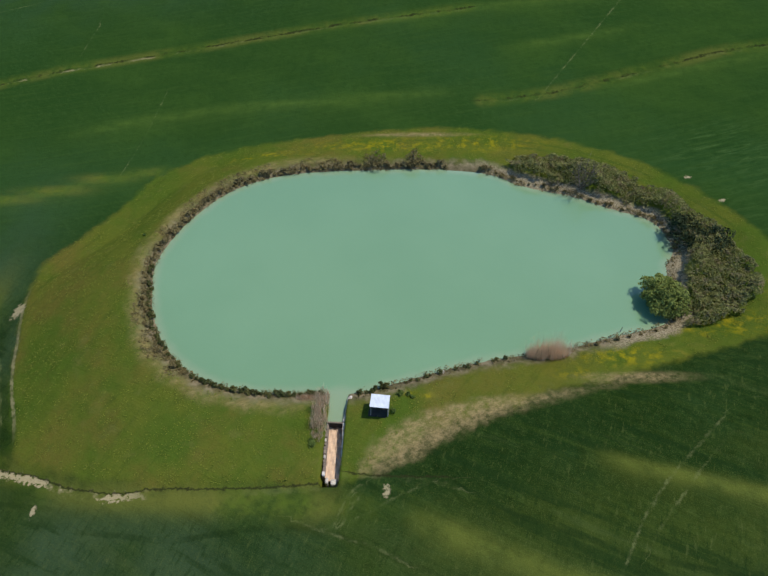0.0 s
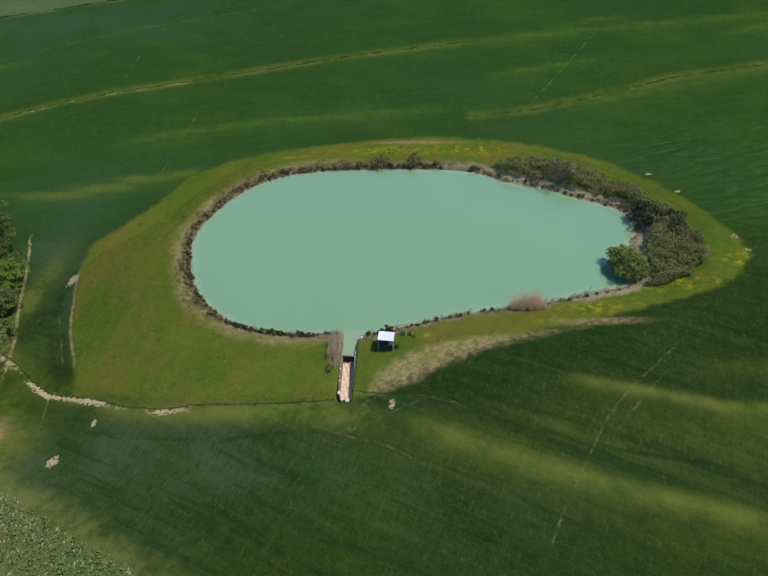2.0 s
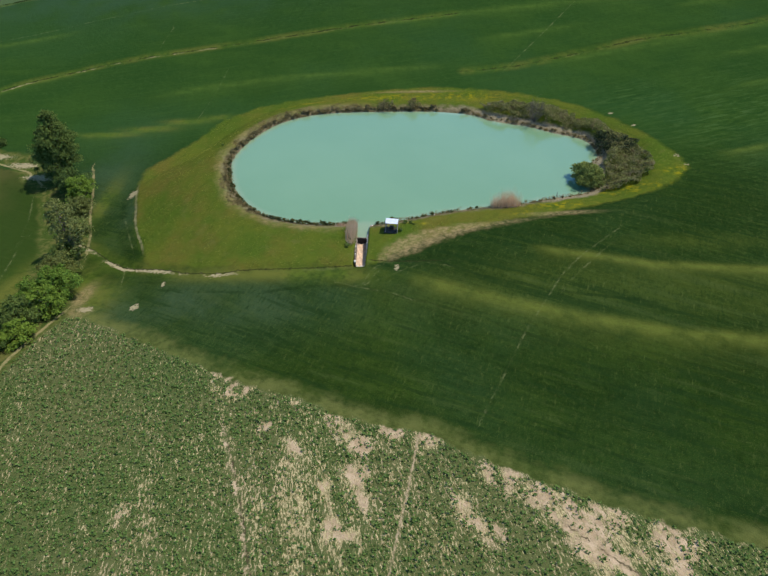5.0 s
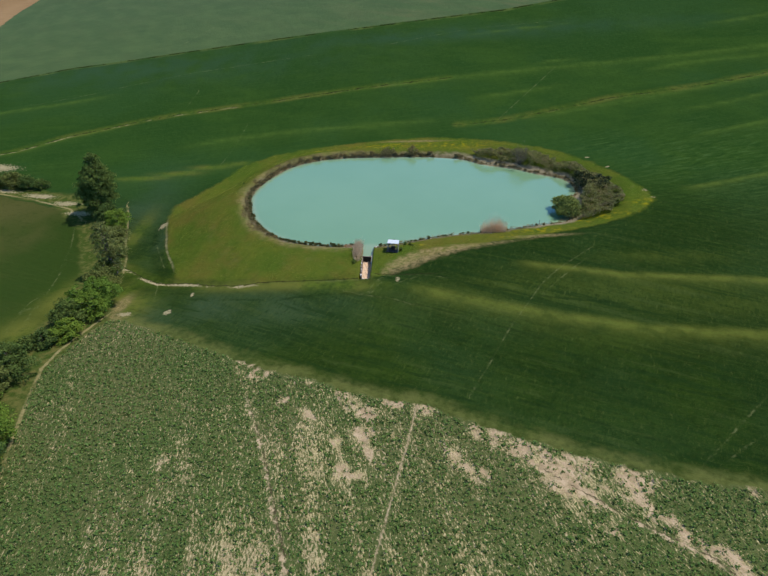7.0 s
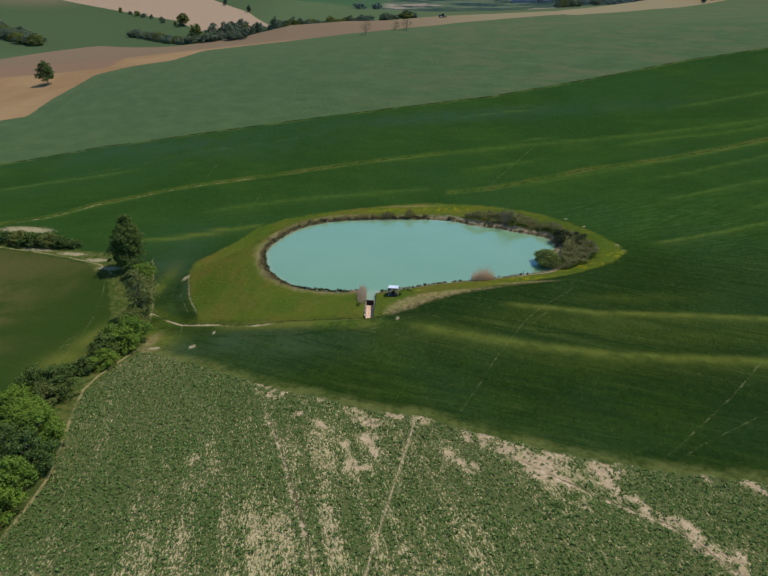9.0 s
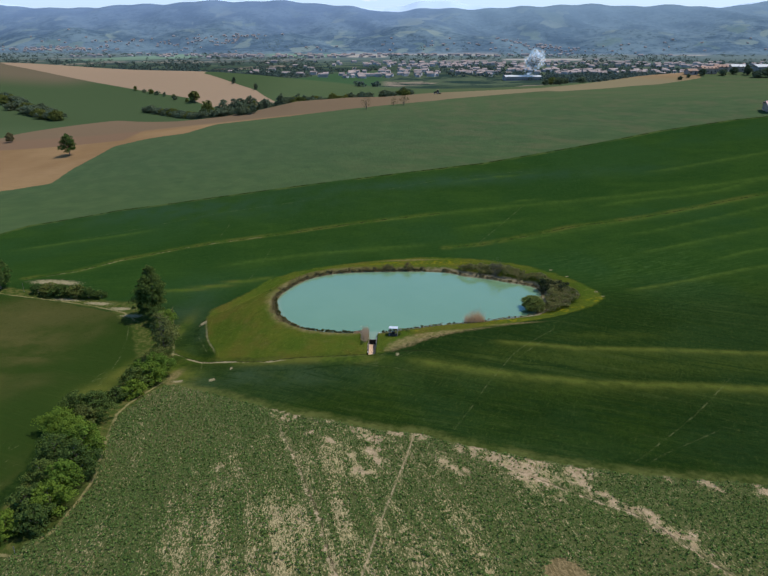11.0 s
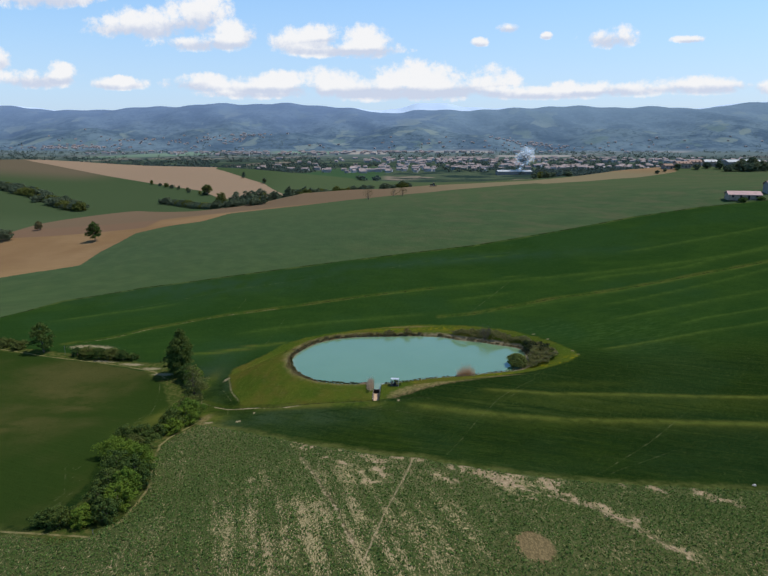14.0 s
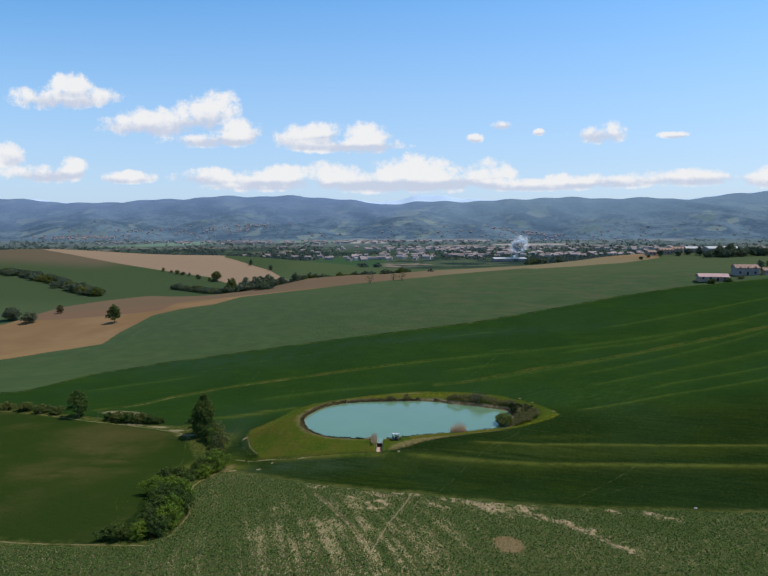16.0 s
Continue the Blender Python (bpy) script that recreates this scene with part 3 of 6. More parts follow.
def far_from_line(x, y, line, closed=False):
    """Distance of each (x, y) from a polyline."""
    p = np.array(line, float)
    q = np.roll(p, -1, 0) if closed else p[1:]
    best = np.full(np.shape(x), 1e9)
    for (ax, ay), (bx, by) in zip(p, q):
        ux, uy = bx - ax, by - ay
        k = np.clip(((x - ax) * ux + (y - ay) * uy) / (ux * ux + uy * uy + 1e-9), 0, 1)
        best = np.minimum(best, (x - ax - k * ux) ** 2 + (y - ay - k * uy) ** 2)
    return np.sqrt(best)


def within_loop(x, y, loop):
    """Signed distance to a closed line, positive inside."""
    p = np.array(loop, float)
    inside = np.zeros(np.shape(x), bool)
    for (ax, ay), (bx, by) in zip(p, np.roll(p, -1, 0)):
        if ay != by:
            inside ^= ((ay > y) != (by > y)) & (x < (bx - ax) * (y - ay) / (by - ay) + ax)
    d = far_from_line(x, y, p, True)
    return np.where(inside, d, -d)


def bumps(x, y, table, r):
    z = 0 * x
    for cx, cy, h in table:
        z = z + h * np.exp(-((x - cx) ** 2 + (y - cy) ** 2) / r**2)
    return z


def ease(v, a, b):
    k = np.clip((v - a) / (b - a), 0, 1)
    return k * k * (3 - 2 * k)


WATER_LINE = smooth_loop(SHORE)


SKYLINE = [(-4700, 290), (-3155, 300), (-2517, 258), (-1900, 284), (-1390, 305), (-977, 308), (-600, 290), (-230, 238), (0, 256), (600, 262),
           (975, 285), (1540, 276), (2100, 268), (2400, 312), (2730, 330), (4700, 300)]


def ridges(x, y):
    """The wooded hills beyond the valley, foothills first."""
    fold = 34 * np.sin(x / 310 + 1.3) + 26 * np.sin(x / 173 + y / 260) + 17 * np.sin(x / 97 - y / 190 + 2) + 9 * np.sin(x / 51 + y / 77)
    crest = np.interp(x, *zip(*SKYLINE)) + 5 * np.sin(x / 83) + 4 * np.sin(x / 37 + 1)
    low = 92 + 0.6 * fold + 22 * np.sin(x / 410 + 4)
    far = 60 * np.exp(-(((x - 120) / 420) ** 2)) * ease(y, 4480, 4700)
    return ease(y, 3000, 3650) * low + ease(y, 3600, 4450) * (crest - low) + far + 0.16 * fold * ease(y, 2900, 3300) * (1 - ease(y, 4200, 4450))


def mottle(x, y, size, seed=0):
    """Smooth random field, 0 to 1, with blotches of about that size."""
    u, v = np.asarray(x, float) / size, np.asarray(y, float) / size
    i, j = np.floor(u), np.floor(v)
    a, b = u - i, v - j
    a, b = a * a * (3 - 2 * a), b * b * (3 - 2 * b)

    def toss(p, q):
        n = np.sin(p * 127.1 + q * 311.7 + seed * 74.7) * 43758.5453
        return n - np.floor(n)

    return (toss(i, j) * (1 - a) + toss(i + 1, j) * a) * (1 - b) + (toss(i, j + 1) * (1 - a) + toss(i + 1, j + 1) * a) * b


CREST_X = [-190, -130, -92, -54, -25, 15, 48, 95, 140, 205, 270, 340]
CREST_Y = [335, 345, 345, 347, 350, 362, 356, 350, 400, 462, 492, 510]
CREST_Z = [0, 2.4, 7.6, 7.4, 5.6, 5.4, 4.4, 3.8, 4.4, 6.2, 6.4, 3.0]


def height(x, y):
    x, y = np.asarray(x, float), np.asarray(y, float)
    z = bumps(x, y, KNOLLS, 34) + bumps(x, y, SLOPES, 110) + bumps(x, y, RISES, 140) + bumps(x, y, HILLS, 260)
    near = (abs(x) < 90) & (abs(y - 10) < 80)
    if near.any():
        px, py = x[near], y[near]
        d = -within_loop(px, py, WATER_LINE)
        wide = 9 + 11 * ease(-px, 0, 25) * ease(25 - py, 0, 20)
        bank = np.where(d < 0, np.maximum(-2.2, 0.55 * d), 0.95 * ease(d, -0.6, 2.6))
        k = np.clip((d - 2.0) / wide, 0, 1)
        k = 0.25 * k * k * (3 - 2 * k) + 0.75 * k
        out = bank * (1 - k) + z[near] * k
        # the spillway's cut through the dam
        cut = (1 - ease(abs(px + 10.45), 0.85, 1.1)) * ease(py, -19.7, -18.9) * (1 - ease(py, -8.5, -7.5))
        out = out * (1 - cut) + -1.35 * cut
        z = z.copy()
        z[near] = out
    # the crest behind the light field
    line = np.interp(x, CREST_X, CREST_Y)
    z = z + np.interp(x, CREST_X, CREST_Z) * np.exp(-(((y - line) / 34) ** 2))
    return z + ridges(x, y)

# ---- the fields' bounds, from the air ----
RING = [(-11.2, -19.0), (-16.6, -19.6), (-24.0, -20.0), (-29.4, -20.0), (-35.8, -19.3), (-40.9, -18.3), (-46.2, -16.8), (-49.2, -11.8),
        (-52.6, -5.7), (-55.0, 0.8), (-57.5, 8.2), (-58.4, 14.4), (-57.2, 17.7), (-54.1, 21.6), (-50.8, 25.9), (-48.7, 30.0), (-47.0, 33.9),
        (-43.0, 37.3), (-36.1, 41.0), (-26.4, 43.0), (-16.8, 44.4), (-7.0, 45.4), (2.8, 45.9), (12.4, 44.6), (21.7, 42.5), (30.5, 38.5),
        (38.0, 33.0), (43.8, 25.5), (46.6, 20.0), (49.2, 12.5), (49.2, 9.6), (46.1, 5.0), (40.7, 1.4), (35.5, -0.6), (28.6, -2.6),
        (21.5, -5.4), (15.3, -7.0), (8.4, -9.8), (4.0, -11.0), (-0.1, -13.3), (-3.3, -15.6), (-6.0, -17.6), (-8.3, -18.6), (-9.8, -19.0)]
RING = smooth_loop(RING, 3)
CROP = [(-52.9, -30.4), (-47.7, -33.1), (-39.5, -36.3), (-29.5, -41.3), (-23.1, -44.2), (-16.3, -46.0), (-9.9, -48.9), (-6.2, -50.2),
        (-2.0, -50.9), (0.9, -51.3), (4.9, -54.2), (10.0, -56.5), (14.8, -58.7), (22.0, -61.8), (30.0, -64.2), (40.1, -65.8), (48.5, -66.6),
        (61.3, -68.0), (200, -82), (500, -120), (500, -600), (-500, -600), (-500, -30), (-200, -60), (-70, -82.5), (-52, -86), (-49.5, -80), (-48.7, -74),
        (-49.7, -66.8), (-52.7, -59.2), (-55.6, -51), (-56.3, -45), (-55.4, -38.6)]
LEFT_FIELD = [(-420, 75), (-220, 42), (-143.9, 27.4), (-123.4, 22.0), (-105.9, 20.4), (-84, 15), (-72, 3), (-64, -14), (-61, -32), (-64, -41),
              (-66.5, -52), (-62, -68), (-62, -81), (-70, -80.5), (-200, -58), (-500, -28)]
LIGHT_FIELD = [(-420, 0), (-260, 30), (-173, 62), (-158, 93), (-127, 109), (-90, 117), (-51, 124), (-11, 130), (29, 136.5), (71, 149.5),
               (116, 163.5), (151, 168), (201, 166), (500, 150), (900, 150), (900, 1100), (-900, 1100), (-900, 0)]
BROWN_FIELD = [(-420, 120), (-330, 128), (-236, 140), (-218, 156), (-190, 166), (-194, 196), (-193, 215), (-192, 245), (-175, 258), (-150, 262), (-138, 288),
               (-88, 291), (-35, 305), (22, 321), (47, 322), (104, 327), (178, 396), (212, 420), (256, 452), (266, 500), (230, 600), (184, 540), (106, 400), (22, 395), (-38, 385), (-99, 375),
               (-164, 335), (-262, 400), (-303, 315), (-310, 250), (-420, 200)]
BROWN_HILL = [(-620, 790), (-559, 725), (-456, 674), (-361, 622), (-254, 562), (-208, 497), (-151, 472), (-125, 472), (-190, 614), (-285, 720), (-330, 900), (-640, 1000)]
MEADS = [[(-743, 3115), (-363, 3110), (-298, 2417), (-566, 2441)], [(-1168, 1950), (-1047, 3029), (-813, 2306), (-1022, 1889)], [(-250, 721), (-171, 682), (-138, 575), (-46, 786), (-71, 1318), (-169, 1190)]]
FALLOWS = [[(-344, 3109), (-139, 3120), (-115, 2400), (-264, 2414)], [(-140, 3100), (411, 3090), (350, 2720), (-124, 2860)], [(787, 3220), (1440, 3110), (1265, 2820), (732, 3080)], [(330, 2300), (620, 2320), (560, 2100), (300, 2110)]]
HEDGE = [(-84, 18.5), (-74, 9), (-63.5, -12), (-59, -30), (-60, -40), (-61, -50), (-57, -62), (-55, -73), (-56, -82)]
HEDGE_FAR = [(-84, 18.5), (-105, 23), (-128, 25.5), (-150, 30), (-220, 45), (-330, 62)]
THIN_BANDS = [[(15, -15.2), (19, -15.8), (24, -17.0), (30, -18.2), (35, -19.6), (56, -20.6), (87, -23.6), (110, -27)],
              [(-4, -21.4), (-0.8, -22.6), (4.7, -24.6), (13, -27.6), (20.9, -30.4), (35.5, -34.0), (56.7, -35.8), (79, -38.4), (110, -43)],
              [(-70.6, 45.1), (-53.8, 50.5), (-35.8, 53.5), (-11.4, 55), (10, 57)], [(-20, 78), (7.4, 83), (39.7, 87.1), (75.1, 90)],
              [(-80, 28.6), (-75, 29.6), (-68.5, 30.2), (-62, 32.2), (-56, 34.6), (-50.3, 35.2), (-46.4, 37.0), (-43, 38.6)],
              [(88.9, 111.3), (103.5, 113.1), (114.2, 115.1), (128.9, 117.2)],
              [(29.2, 87.6), (39.3, 91.2), (53.0, 93.2)],
              [(61.6, 80.6), (75.4, 84.4), (85.0, 85.9), (103.3, 86.4), (112.8, 87.7), (123.5, 91.6), (137.1, 95.1)],
              [(25.7, 54.8), (43.3, 60.2), (61.3, 64.5), (79.5, 68.6), (98.5, 73.7), (117.1, 77.2), (129.7, 79.9)],
              [(63.9, 55.3), (75.9, 57.2), (94.2, 62.5)],
              [(62.4, 38.8), (71.2, 42.4), (88.3, 47.2), (105.6, 51.7), (116.9, 53.8)],
              [(55.1, 13.9), (70.1, 18.5), (82.6, 22.3), (93.7, 25.6), (103.7, 27.3)],
              [(81.9, 30.9), (99.1, 37.3), (109.5, 38.9)],
              [(9.4, 68.4), (27.5, 71.7), (46.2, 76.5)],
              [(11.1, 114.8), (32.5, 118.2), (54.0, 120.4)],
              [(-120, 36), (-112, 42.6), (-102, 52.4), (-92, 58), (-83, 62)], [(-150, 60), (-128, 72), (-112, 78), (-96, 84)]]
BAND_WIDTHS = [1.0, 1.5, 1.3, 1.4, 1.2, 1.2, 1.0, 1.2, 1.0, 0.8, 1.0, 0.9, 0.8, 0.9, 0.6, 1.3, 1.2]
RUTS = [[(-4.9, -17.9), (-0.8, -17.8), (4.3, -19.6), (8.5, -21.9), (15.3, -24.1), (23.0, -26.1), (31, -27.4)],
        [(-45.7, -22.0), (-39.8, -22.5), (-36.1, -24.8), (-25.5, -25.6), (-18.3, -24.2), (-12.4, -23.7), (-8.9, -24.3), (-4.4, -26.0), (7.3, -30.3), (17.4, -35.6), (26.7, -38.7)],
        [(-28, -33.2), (-4.7, -43.0), (5.2, -46.9), (16.3, -51.3), (28.3, -57.1), (44, -62)], [(-6, -31.4), (9.0, -37.6), (21.3, -42.0), (31.8, -46.5), (40.3, -49.3), (58, -54)]]
OLIVE = [(34, -24.5, 26, 4.5), (14, -23, 10, 3.6), (58, -28, 34, 3.6), (44, -14, 12, 2.2)]
SLATE = [(-105, 104, 75, 16), (-66, 12, 8, 22), (-36, -28, 24, 6.5), (-54, 2, 3.4, 13), (10, 117, 80, 7)]
RUFFLED = [(68, 26, 24, 20), (48, 40, 12, 7)]
FURROWS = [[(-125, 36), (-112.3, 43.5), (-102, 53.3), (-83.1, 63.2), (-74.2, 66.4), (-48.8, 72.3), (-17.7, 79), (7.4, 83)], [(9.7, 53.4), (21.7, 55.3), (53.4, 65.8), (80.2, 70.1), (111.7, 77.9), (160, 86)],
           [(-66, -7), (-58.3, -11.6), (-53.3, -15.7), (-49.8, -17.6), (-43.1, -18.8), (-38.6, -20.3), (-33.4, -20.9), (-29.9, -20.6)],
           [(-29.9, -20.4), (-22, -20.2), (-16, -19.8), (-11.5, -19.2)], [(-8.4, -17.9), (-4.4, -18.2), (2, -18.1)]]
PATHS = [[(-54.2, -29.5), (-55.1, -32.8), (-56.6, -41), (-56.7, -46), (-54.8, -52.6), (-51.5, -62.7), (-49.7, -67.5), (-48.9, -74), (-48.6, -80.6), (-50.4, -85.5), (-62, -83), (-72, -81.2), (-200, -59.5)],
         [(-79, 11), (-84, 15.4), (-95, 19), (-105, 20.7), (-123, 22.6), (-144, 27.7), (-220, 42.5)], [(-70, 16.2), (-67.2, 9), (-64.4, 0.8), (-61, -6.9), (-58.9, -13)]]
TRAMS = [[(-7.1, -19.3), (-8.2, -20.3), (-9.0, -22.2), (-9.6, -23.8)], [(-6.4, -19.3), (-7.7, -21.4), (-8.7, -23.5)], [(-7.8, -23.1), (-5.4, -21.8), (-2.8, -20.2), (-0.1, -19.0)], [(-13.3, -23.2), (-10.1, -24.2), (-5.2, -25.5), (-2.0, -26.9)],
         [(-125, 76), (-111.8, 82), (-97.1, 89.9), (-78.4, 97.5), (-40, 106)], [(31.8, -10.7), (24.3, -17.9), (20.9, -22.1), (14.0, -34), (7, -49)],
         [(-50.5, 58), (-51.3, 45.3), (-52.5, 36.2)], [(-71.8, 83), (-72.3, 73.4)], [(40.7, 87), (19.6, 54.2)], [(62, -33), (50.3, -45.6), (40.4, -55.1), (33.4, -61.9)],
         [(-49.6, -18.9), (-48.6, -22.5)], [(-56.1, -2.3), (-50.2, -13.3)],
         [(-63.8, -73.6), (-63.2, -69.6), (-68.5, -59.8)], [(-66.7, -33.4), (-70.9, -21.1)], [(-67.9, -28.4), (-73.3, -7.9)], [(-71, -22), (-69.9, -30), (-68.4, -36)], [(-78.2, 5.1), (-75.7, -1.5), (-73.1, -11.1)], [(-68.2, -59.8), (-63.8, -68.9), (-62.8, -74)],
         [(-91.8, 122.9), (-82.2, 141.4)], [(-13.6, 110.5), (-1.3, 115), (17.9, 120.7), (46.7, 122.9)],
         [(-0.6, -51.6), (-1.0, -54.8), (-1.8, -60.3), (-2.9, -67), (-4.3, -76), (-5.9, -87), (-7.5, -97)]]
TRAMS_BESIDE = [[(31.1, -13.5), (27.7, -16.9), (24.9, -20.0), (21.8, -23.5), (20.8, -25.1)], [(34.2, -8.4), (36.2, -7.9)], [(52.3, -50.8), (40.6, -58.0), (36.7, -60.9)], [(-65.2, -74.2), (-64.8, -69.4), (-70, -60)], [(-8.6, -18.4), (-4.8, -18.2), (-1.3, -18.2), (1.4, -19.1), (3.7, -19.6)]]
CRACKS = [[(-23.7, -52.1), (-20.9, -58.2), (-17.8, -66), (-16.0, -71), (-12.7, -79.8), (-11, -86), (-8.0, -94)], [(14, -63), (22.1, -70.3), (29.2, -75.2), (33.8, -82.5), (38.5, -91)]]
BARE_SPOTS = [(-27.3, -42.5, 1.5), (-24.6, -44.2, 1.4), (-22.4, -45.6, 1.3), (-16.9, -46.8, 1.3), (-18.8, -51.4, 1.3), (-10.6, -50.4, 1.9), (-8.2, -53.2, 2.0), (-7.2, -57.4, 1.9), (-6.4, -60.9, 1.8),
              (-10.7, -59.1, 1.2), (-31.3, -63.6, 1.1), (-3.2, -51.3, 1.7), (0.9, -53.1, 1.9), (4.7, -62.9, 2.7), (2.3, -60.8, 1.6), (7.1, -63.8, 1.6), (7.5, -56.8, 1.7), (12.4, -60.6, 2.4), (15.6, -62.4, 2.6),
              (17.2, -66.6, 2.5), (14.6, -65.1, 1.8), (19.0, -62.6, 1.9), (24.4, -64.9, 2.4), (24.4, -68.8, 1.9), (26.9, -72.0, 2.0), (30.7, -75.6, 1.9), (33.4, -79.4, 1.8), (31.2, -63.4, 1.5), (37.7, -66.2, 1.6),
              (43.0, -67.0, 1.9), (50, -68.2, 1.8), (20.4, -72.0, 1.3), (-8.6, -65.5, 1.3), (-14, -55.4, 1.4), (52, -71, 2)]
PALE_SPOTS = [(13.6, 32.8, 2.0, 0.6), (6.0, 35.6, 3.0, 0.7), (-4.3, -19.9, 0.55, 1.0), (-44.1, -28.6, 0.8, 1.1), (-57.6, 6.2, 1.2, 1.9), (40.3, 32.6, 0.9, 0.5), (43.8, 27.1, 0.8, 0.6), (48.6, 13.9, 0.9, 0.6),
              (49.2, 10.5, 0.7, 0.5), (-114, 33.4, 10, 2.8), (-82, 13.5, 3.0, 1.2), (-86, 17.6, 4.5, 1.2), (-94, 20.6, 5.5, 1.3), (-104, 21.9, 6, 1.1), (-79, 13.4, 3, 1.4), (-51.4, -29.3, 1.6, 0.9), (-41.5, -22.8, 0.4, 1.0), (-8.9, -8.6, 0.35, 0.5)]
WORN = [(-102, -4, 12, 9), (-95, -14, 9, 8), (-100, -36, 14, 9), (-112, 10, 10, 5)]
VERGES = [(-73, 29.8, 7, 0.9), (-63, 32.0, 6, 1.0), (-55, 35.0, 5, 1.0), (-48, 36.4, 4, 1.0), (-66, -24, 3.0, 9), (-63.5, -18, 2.5, 5), (-22, -21.6, 15, 1.5), (-51.5, -26, 4, 4.5), (-55.2, -23, 3.2, 6), (-63, 3, 1.8, 9), (-66, -36, 4, 6), (-13, -21.6, 6, 1.7)]
BARE_STRIP = [(8, -57.5), (15, -62), (21, -66), (26.5, -70.5), (31, -76), (34.6, -81.4), (38.6, -91)]
HAY_RING = (16.9, -90.0, 3.0)
FLOWERS = [(24, -1.6, 6, 1.6), (38, 3.2, 8, 1.7), (16.8, -4.6, 2.2, 0.7), (-0.2, -8.4, 0.7, 0.4), (-8, 40.5, 11, 2.0), (8, 41.5, 9, 1.8), (-27, 38, 6, 1.2), (47, 8, 3, 2), (-2.6, -8.0, 1.0, 0.5)]
STRAW = [(-53.4, -26, 1.5, 4.0), (-52.2, -30, 2.0, 1.4), (24, -5.2, 7, 0.9), (-2, 44.0, 10, 0.7)]
STRAW_STRIP = [(-8.0, -18.0), (-7.1, -16.1), (-5.9, -14.0), (-4.3, -12.5), (-2.2, -11.1), (2.4, -9.2), (8.8, -7.9), (17.9, -6.6), (24, -5.0), (24, -6.4), (18.1, -7.7), (12.8, -9.6), (8.1, -11.2), (4.3, -13.1), (1.9, -14.4), (-0.9, -16.3), (-3.3, -17.4), (-5.6, -18.1)]


def beside(x, y, lines):
    """Distance from the nearest of several lines, and the same with a sign: positive on their left."""
    best, side = np.full(np.shape(x), 1e9), np.ones(np.shape(x))
    for line in lines:
        for (ax, ay), (bx, by) in zip(line, line[1:]):
            ux, uy = bx - ax, by - ay
            k = np.clip(((x - ax) * ux + (y - ay) * uy) / (ux * ux + uy * uy), 0, 1)
            d = np.hypot(x - ax - k * ux, y - ay - k * uy)
            side = np.where(d < best, np.sign(ux * (y - ay) - uy * (x - ax)), side)
            best = np.minimum(best, d)
    return best, best * side


def spots(x, y, table):
    """1 in the middle of soft elliptic spots (x, y, half width, half depth)."""
    best = np.zeros(np.shape(x))
    for cx, cy, rx, ry in table:
        best = np.maximum(best, np.exp(-(((x - cx) / rx) ** 2 + ((y - cy) / ry) ** 2)))
    return best


def bare_soil(x, y):
    """1 where nothing came up: ragged spots drawn out along the rows, and a washed-out strip."""
    u, v = x + 3.2 * (mottle(x, y, 2.4, 41) - 0.5) + 1.3 * (mottle(x, y, 0.9, 42) - 0.5), y + 3.2 * (mottle(x, y, 2.4, 43) - 0.5) + 1.3 * (mottle(x, y, 0.9, 44) - 0.5)
    soil = np.zeros(np.shape(x))
    c, q = math.cos(radians(17)), math.sin(radians(17))
    for cx, cy, r in BARE_SPOTS:
        across, along = (u - cx) * c + (v - cy) * q, (v - cy) * c - (u - cx) * q
        soil = np.maximum(soil, np.exp(-((across / (0.72 * r)) ** 2 + (along / (1.15 * r)) ** 2)))
    strip = np.exp(-((far_from_line(u, v, BARE_STRIP) / (1.75 - 0.9 * ease(-y, 72, 80))) ** 2))
    return np.maximum(soil, 0.8 * strip * (0.35 + 0.8 * mottle(x, y, 2.6, 17)))


def crop_cover(x, y):
    """How thickly the young crop stands, about 0 to 1: in lanes along the sowing, thin on the brow."""
    across = x * math.cos(radians(17)) + y * math.sin(radians(17))
    lane = 0.72 * mottle(across, y * 0.06, 0.95, 3) + 0.28 * mottle(across, y * 0.08, 2.6, 5)
    broad = 0.6 * mottle(x, y, 17, 1) + 0.4 * mottle(x, y, 7, 2)
    poor = np.exp(-(((x + 13) / 25) ** 2 + ((y + 86) / 18) ** 2)) + 0.46 * np.exp(-(((x + 14) / 20) ** 2 + ((y + 60) / 11) ** 2)) + 0.34 * np.exp(-(((x - 20) / 11) ** 2 + ((y + 66) / 7) ** 2)) + 0.30 * np.exp(-(((x + 8) / 22) ** 2 + ((y + 104) / 14) ** 2))
    poor = np.minimum(poor, 1.0)
    cover = 0.84 - 0.25 * poor + (0.16 + 0.70 * poor) * (lane - 0.5) + 0.24 * (broad - 0.5) - 0.07 * ease(y, -78, -58) * ease(y, -36, -44) * ease(abs(x + 18), 30, 12)
    return np.clip(cover - 0.42 * bare_soil(x, y), 0.12, 0.95)


def graded(marks, far, grow=1.09):
    """Grid lines: marks are (from, to, spacing) in order; past the ends the spacing grows up to far."""
    line = []
    for a, b, s in marks:
        line += list(np.linspace(a, b, max(2, round((b - a) / s) + 1))[:-1])
    line.append(marks[-1][1])
    s = marks[-1][2]
    while line[-1] < far[1]:
        s = min(s * grow, 42)
        line.append(line[-1] + min(s, 42))
    s, head = marks[0][2], []
    low = line[0]
    while low > far[0]:
        s = min(s * grow, 42)
        low -= min(s, 42)
        head.append(low)
    return np.array(head[::-1] + line)


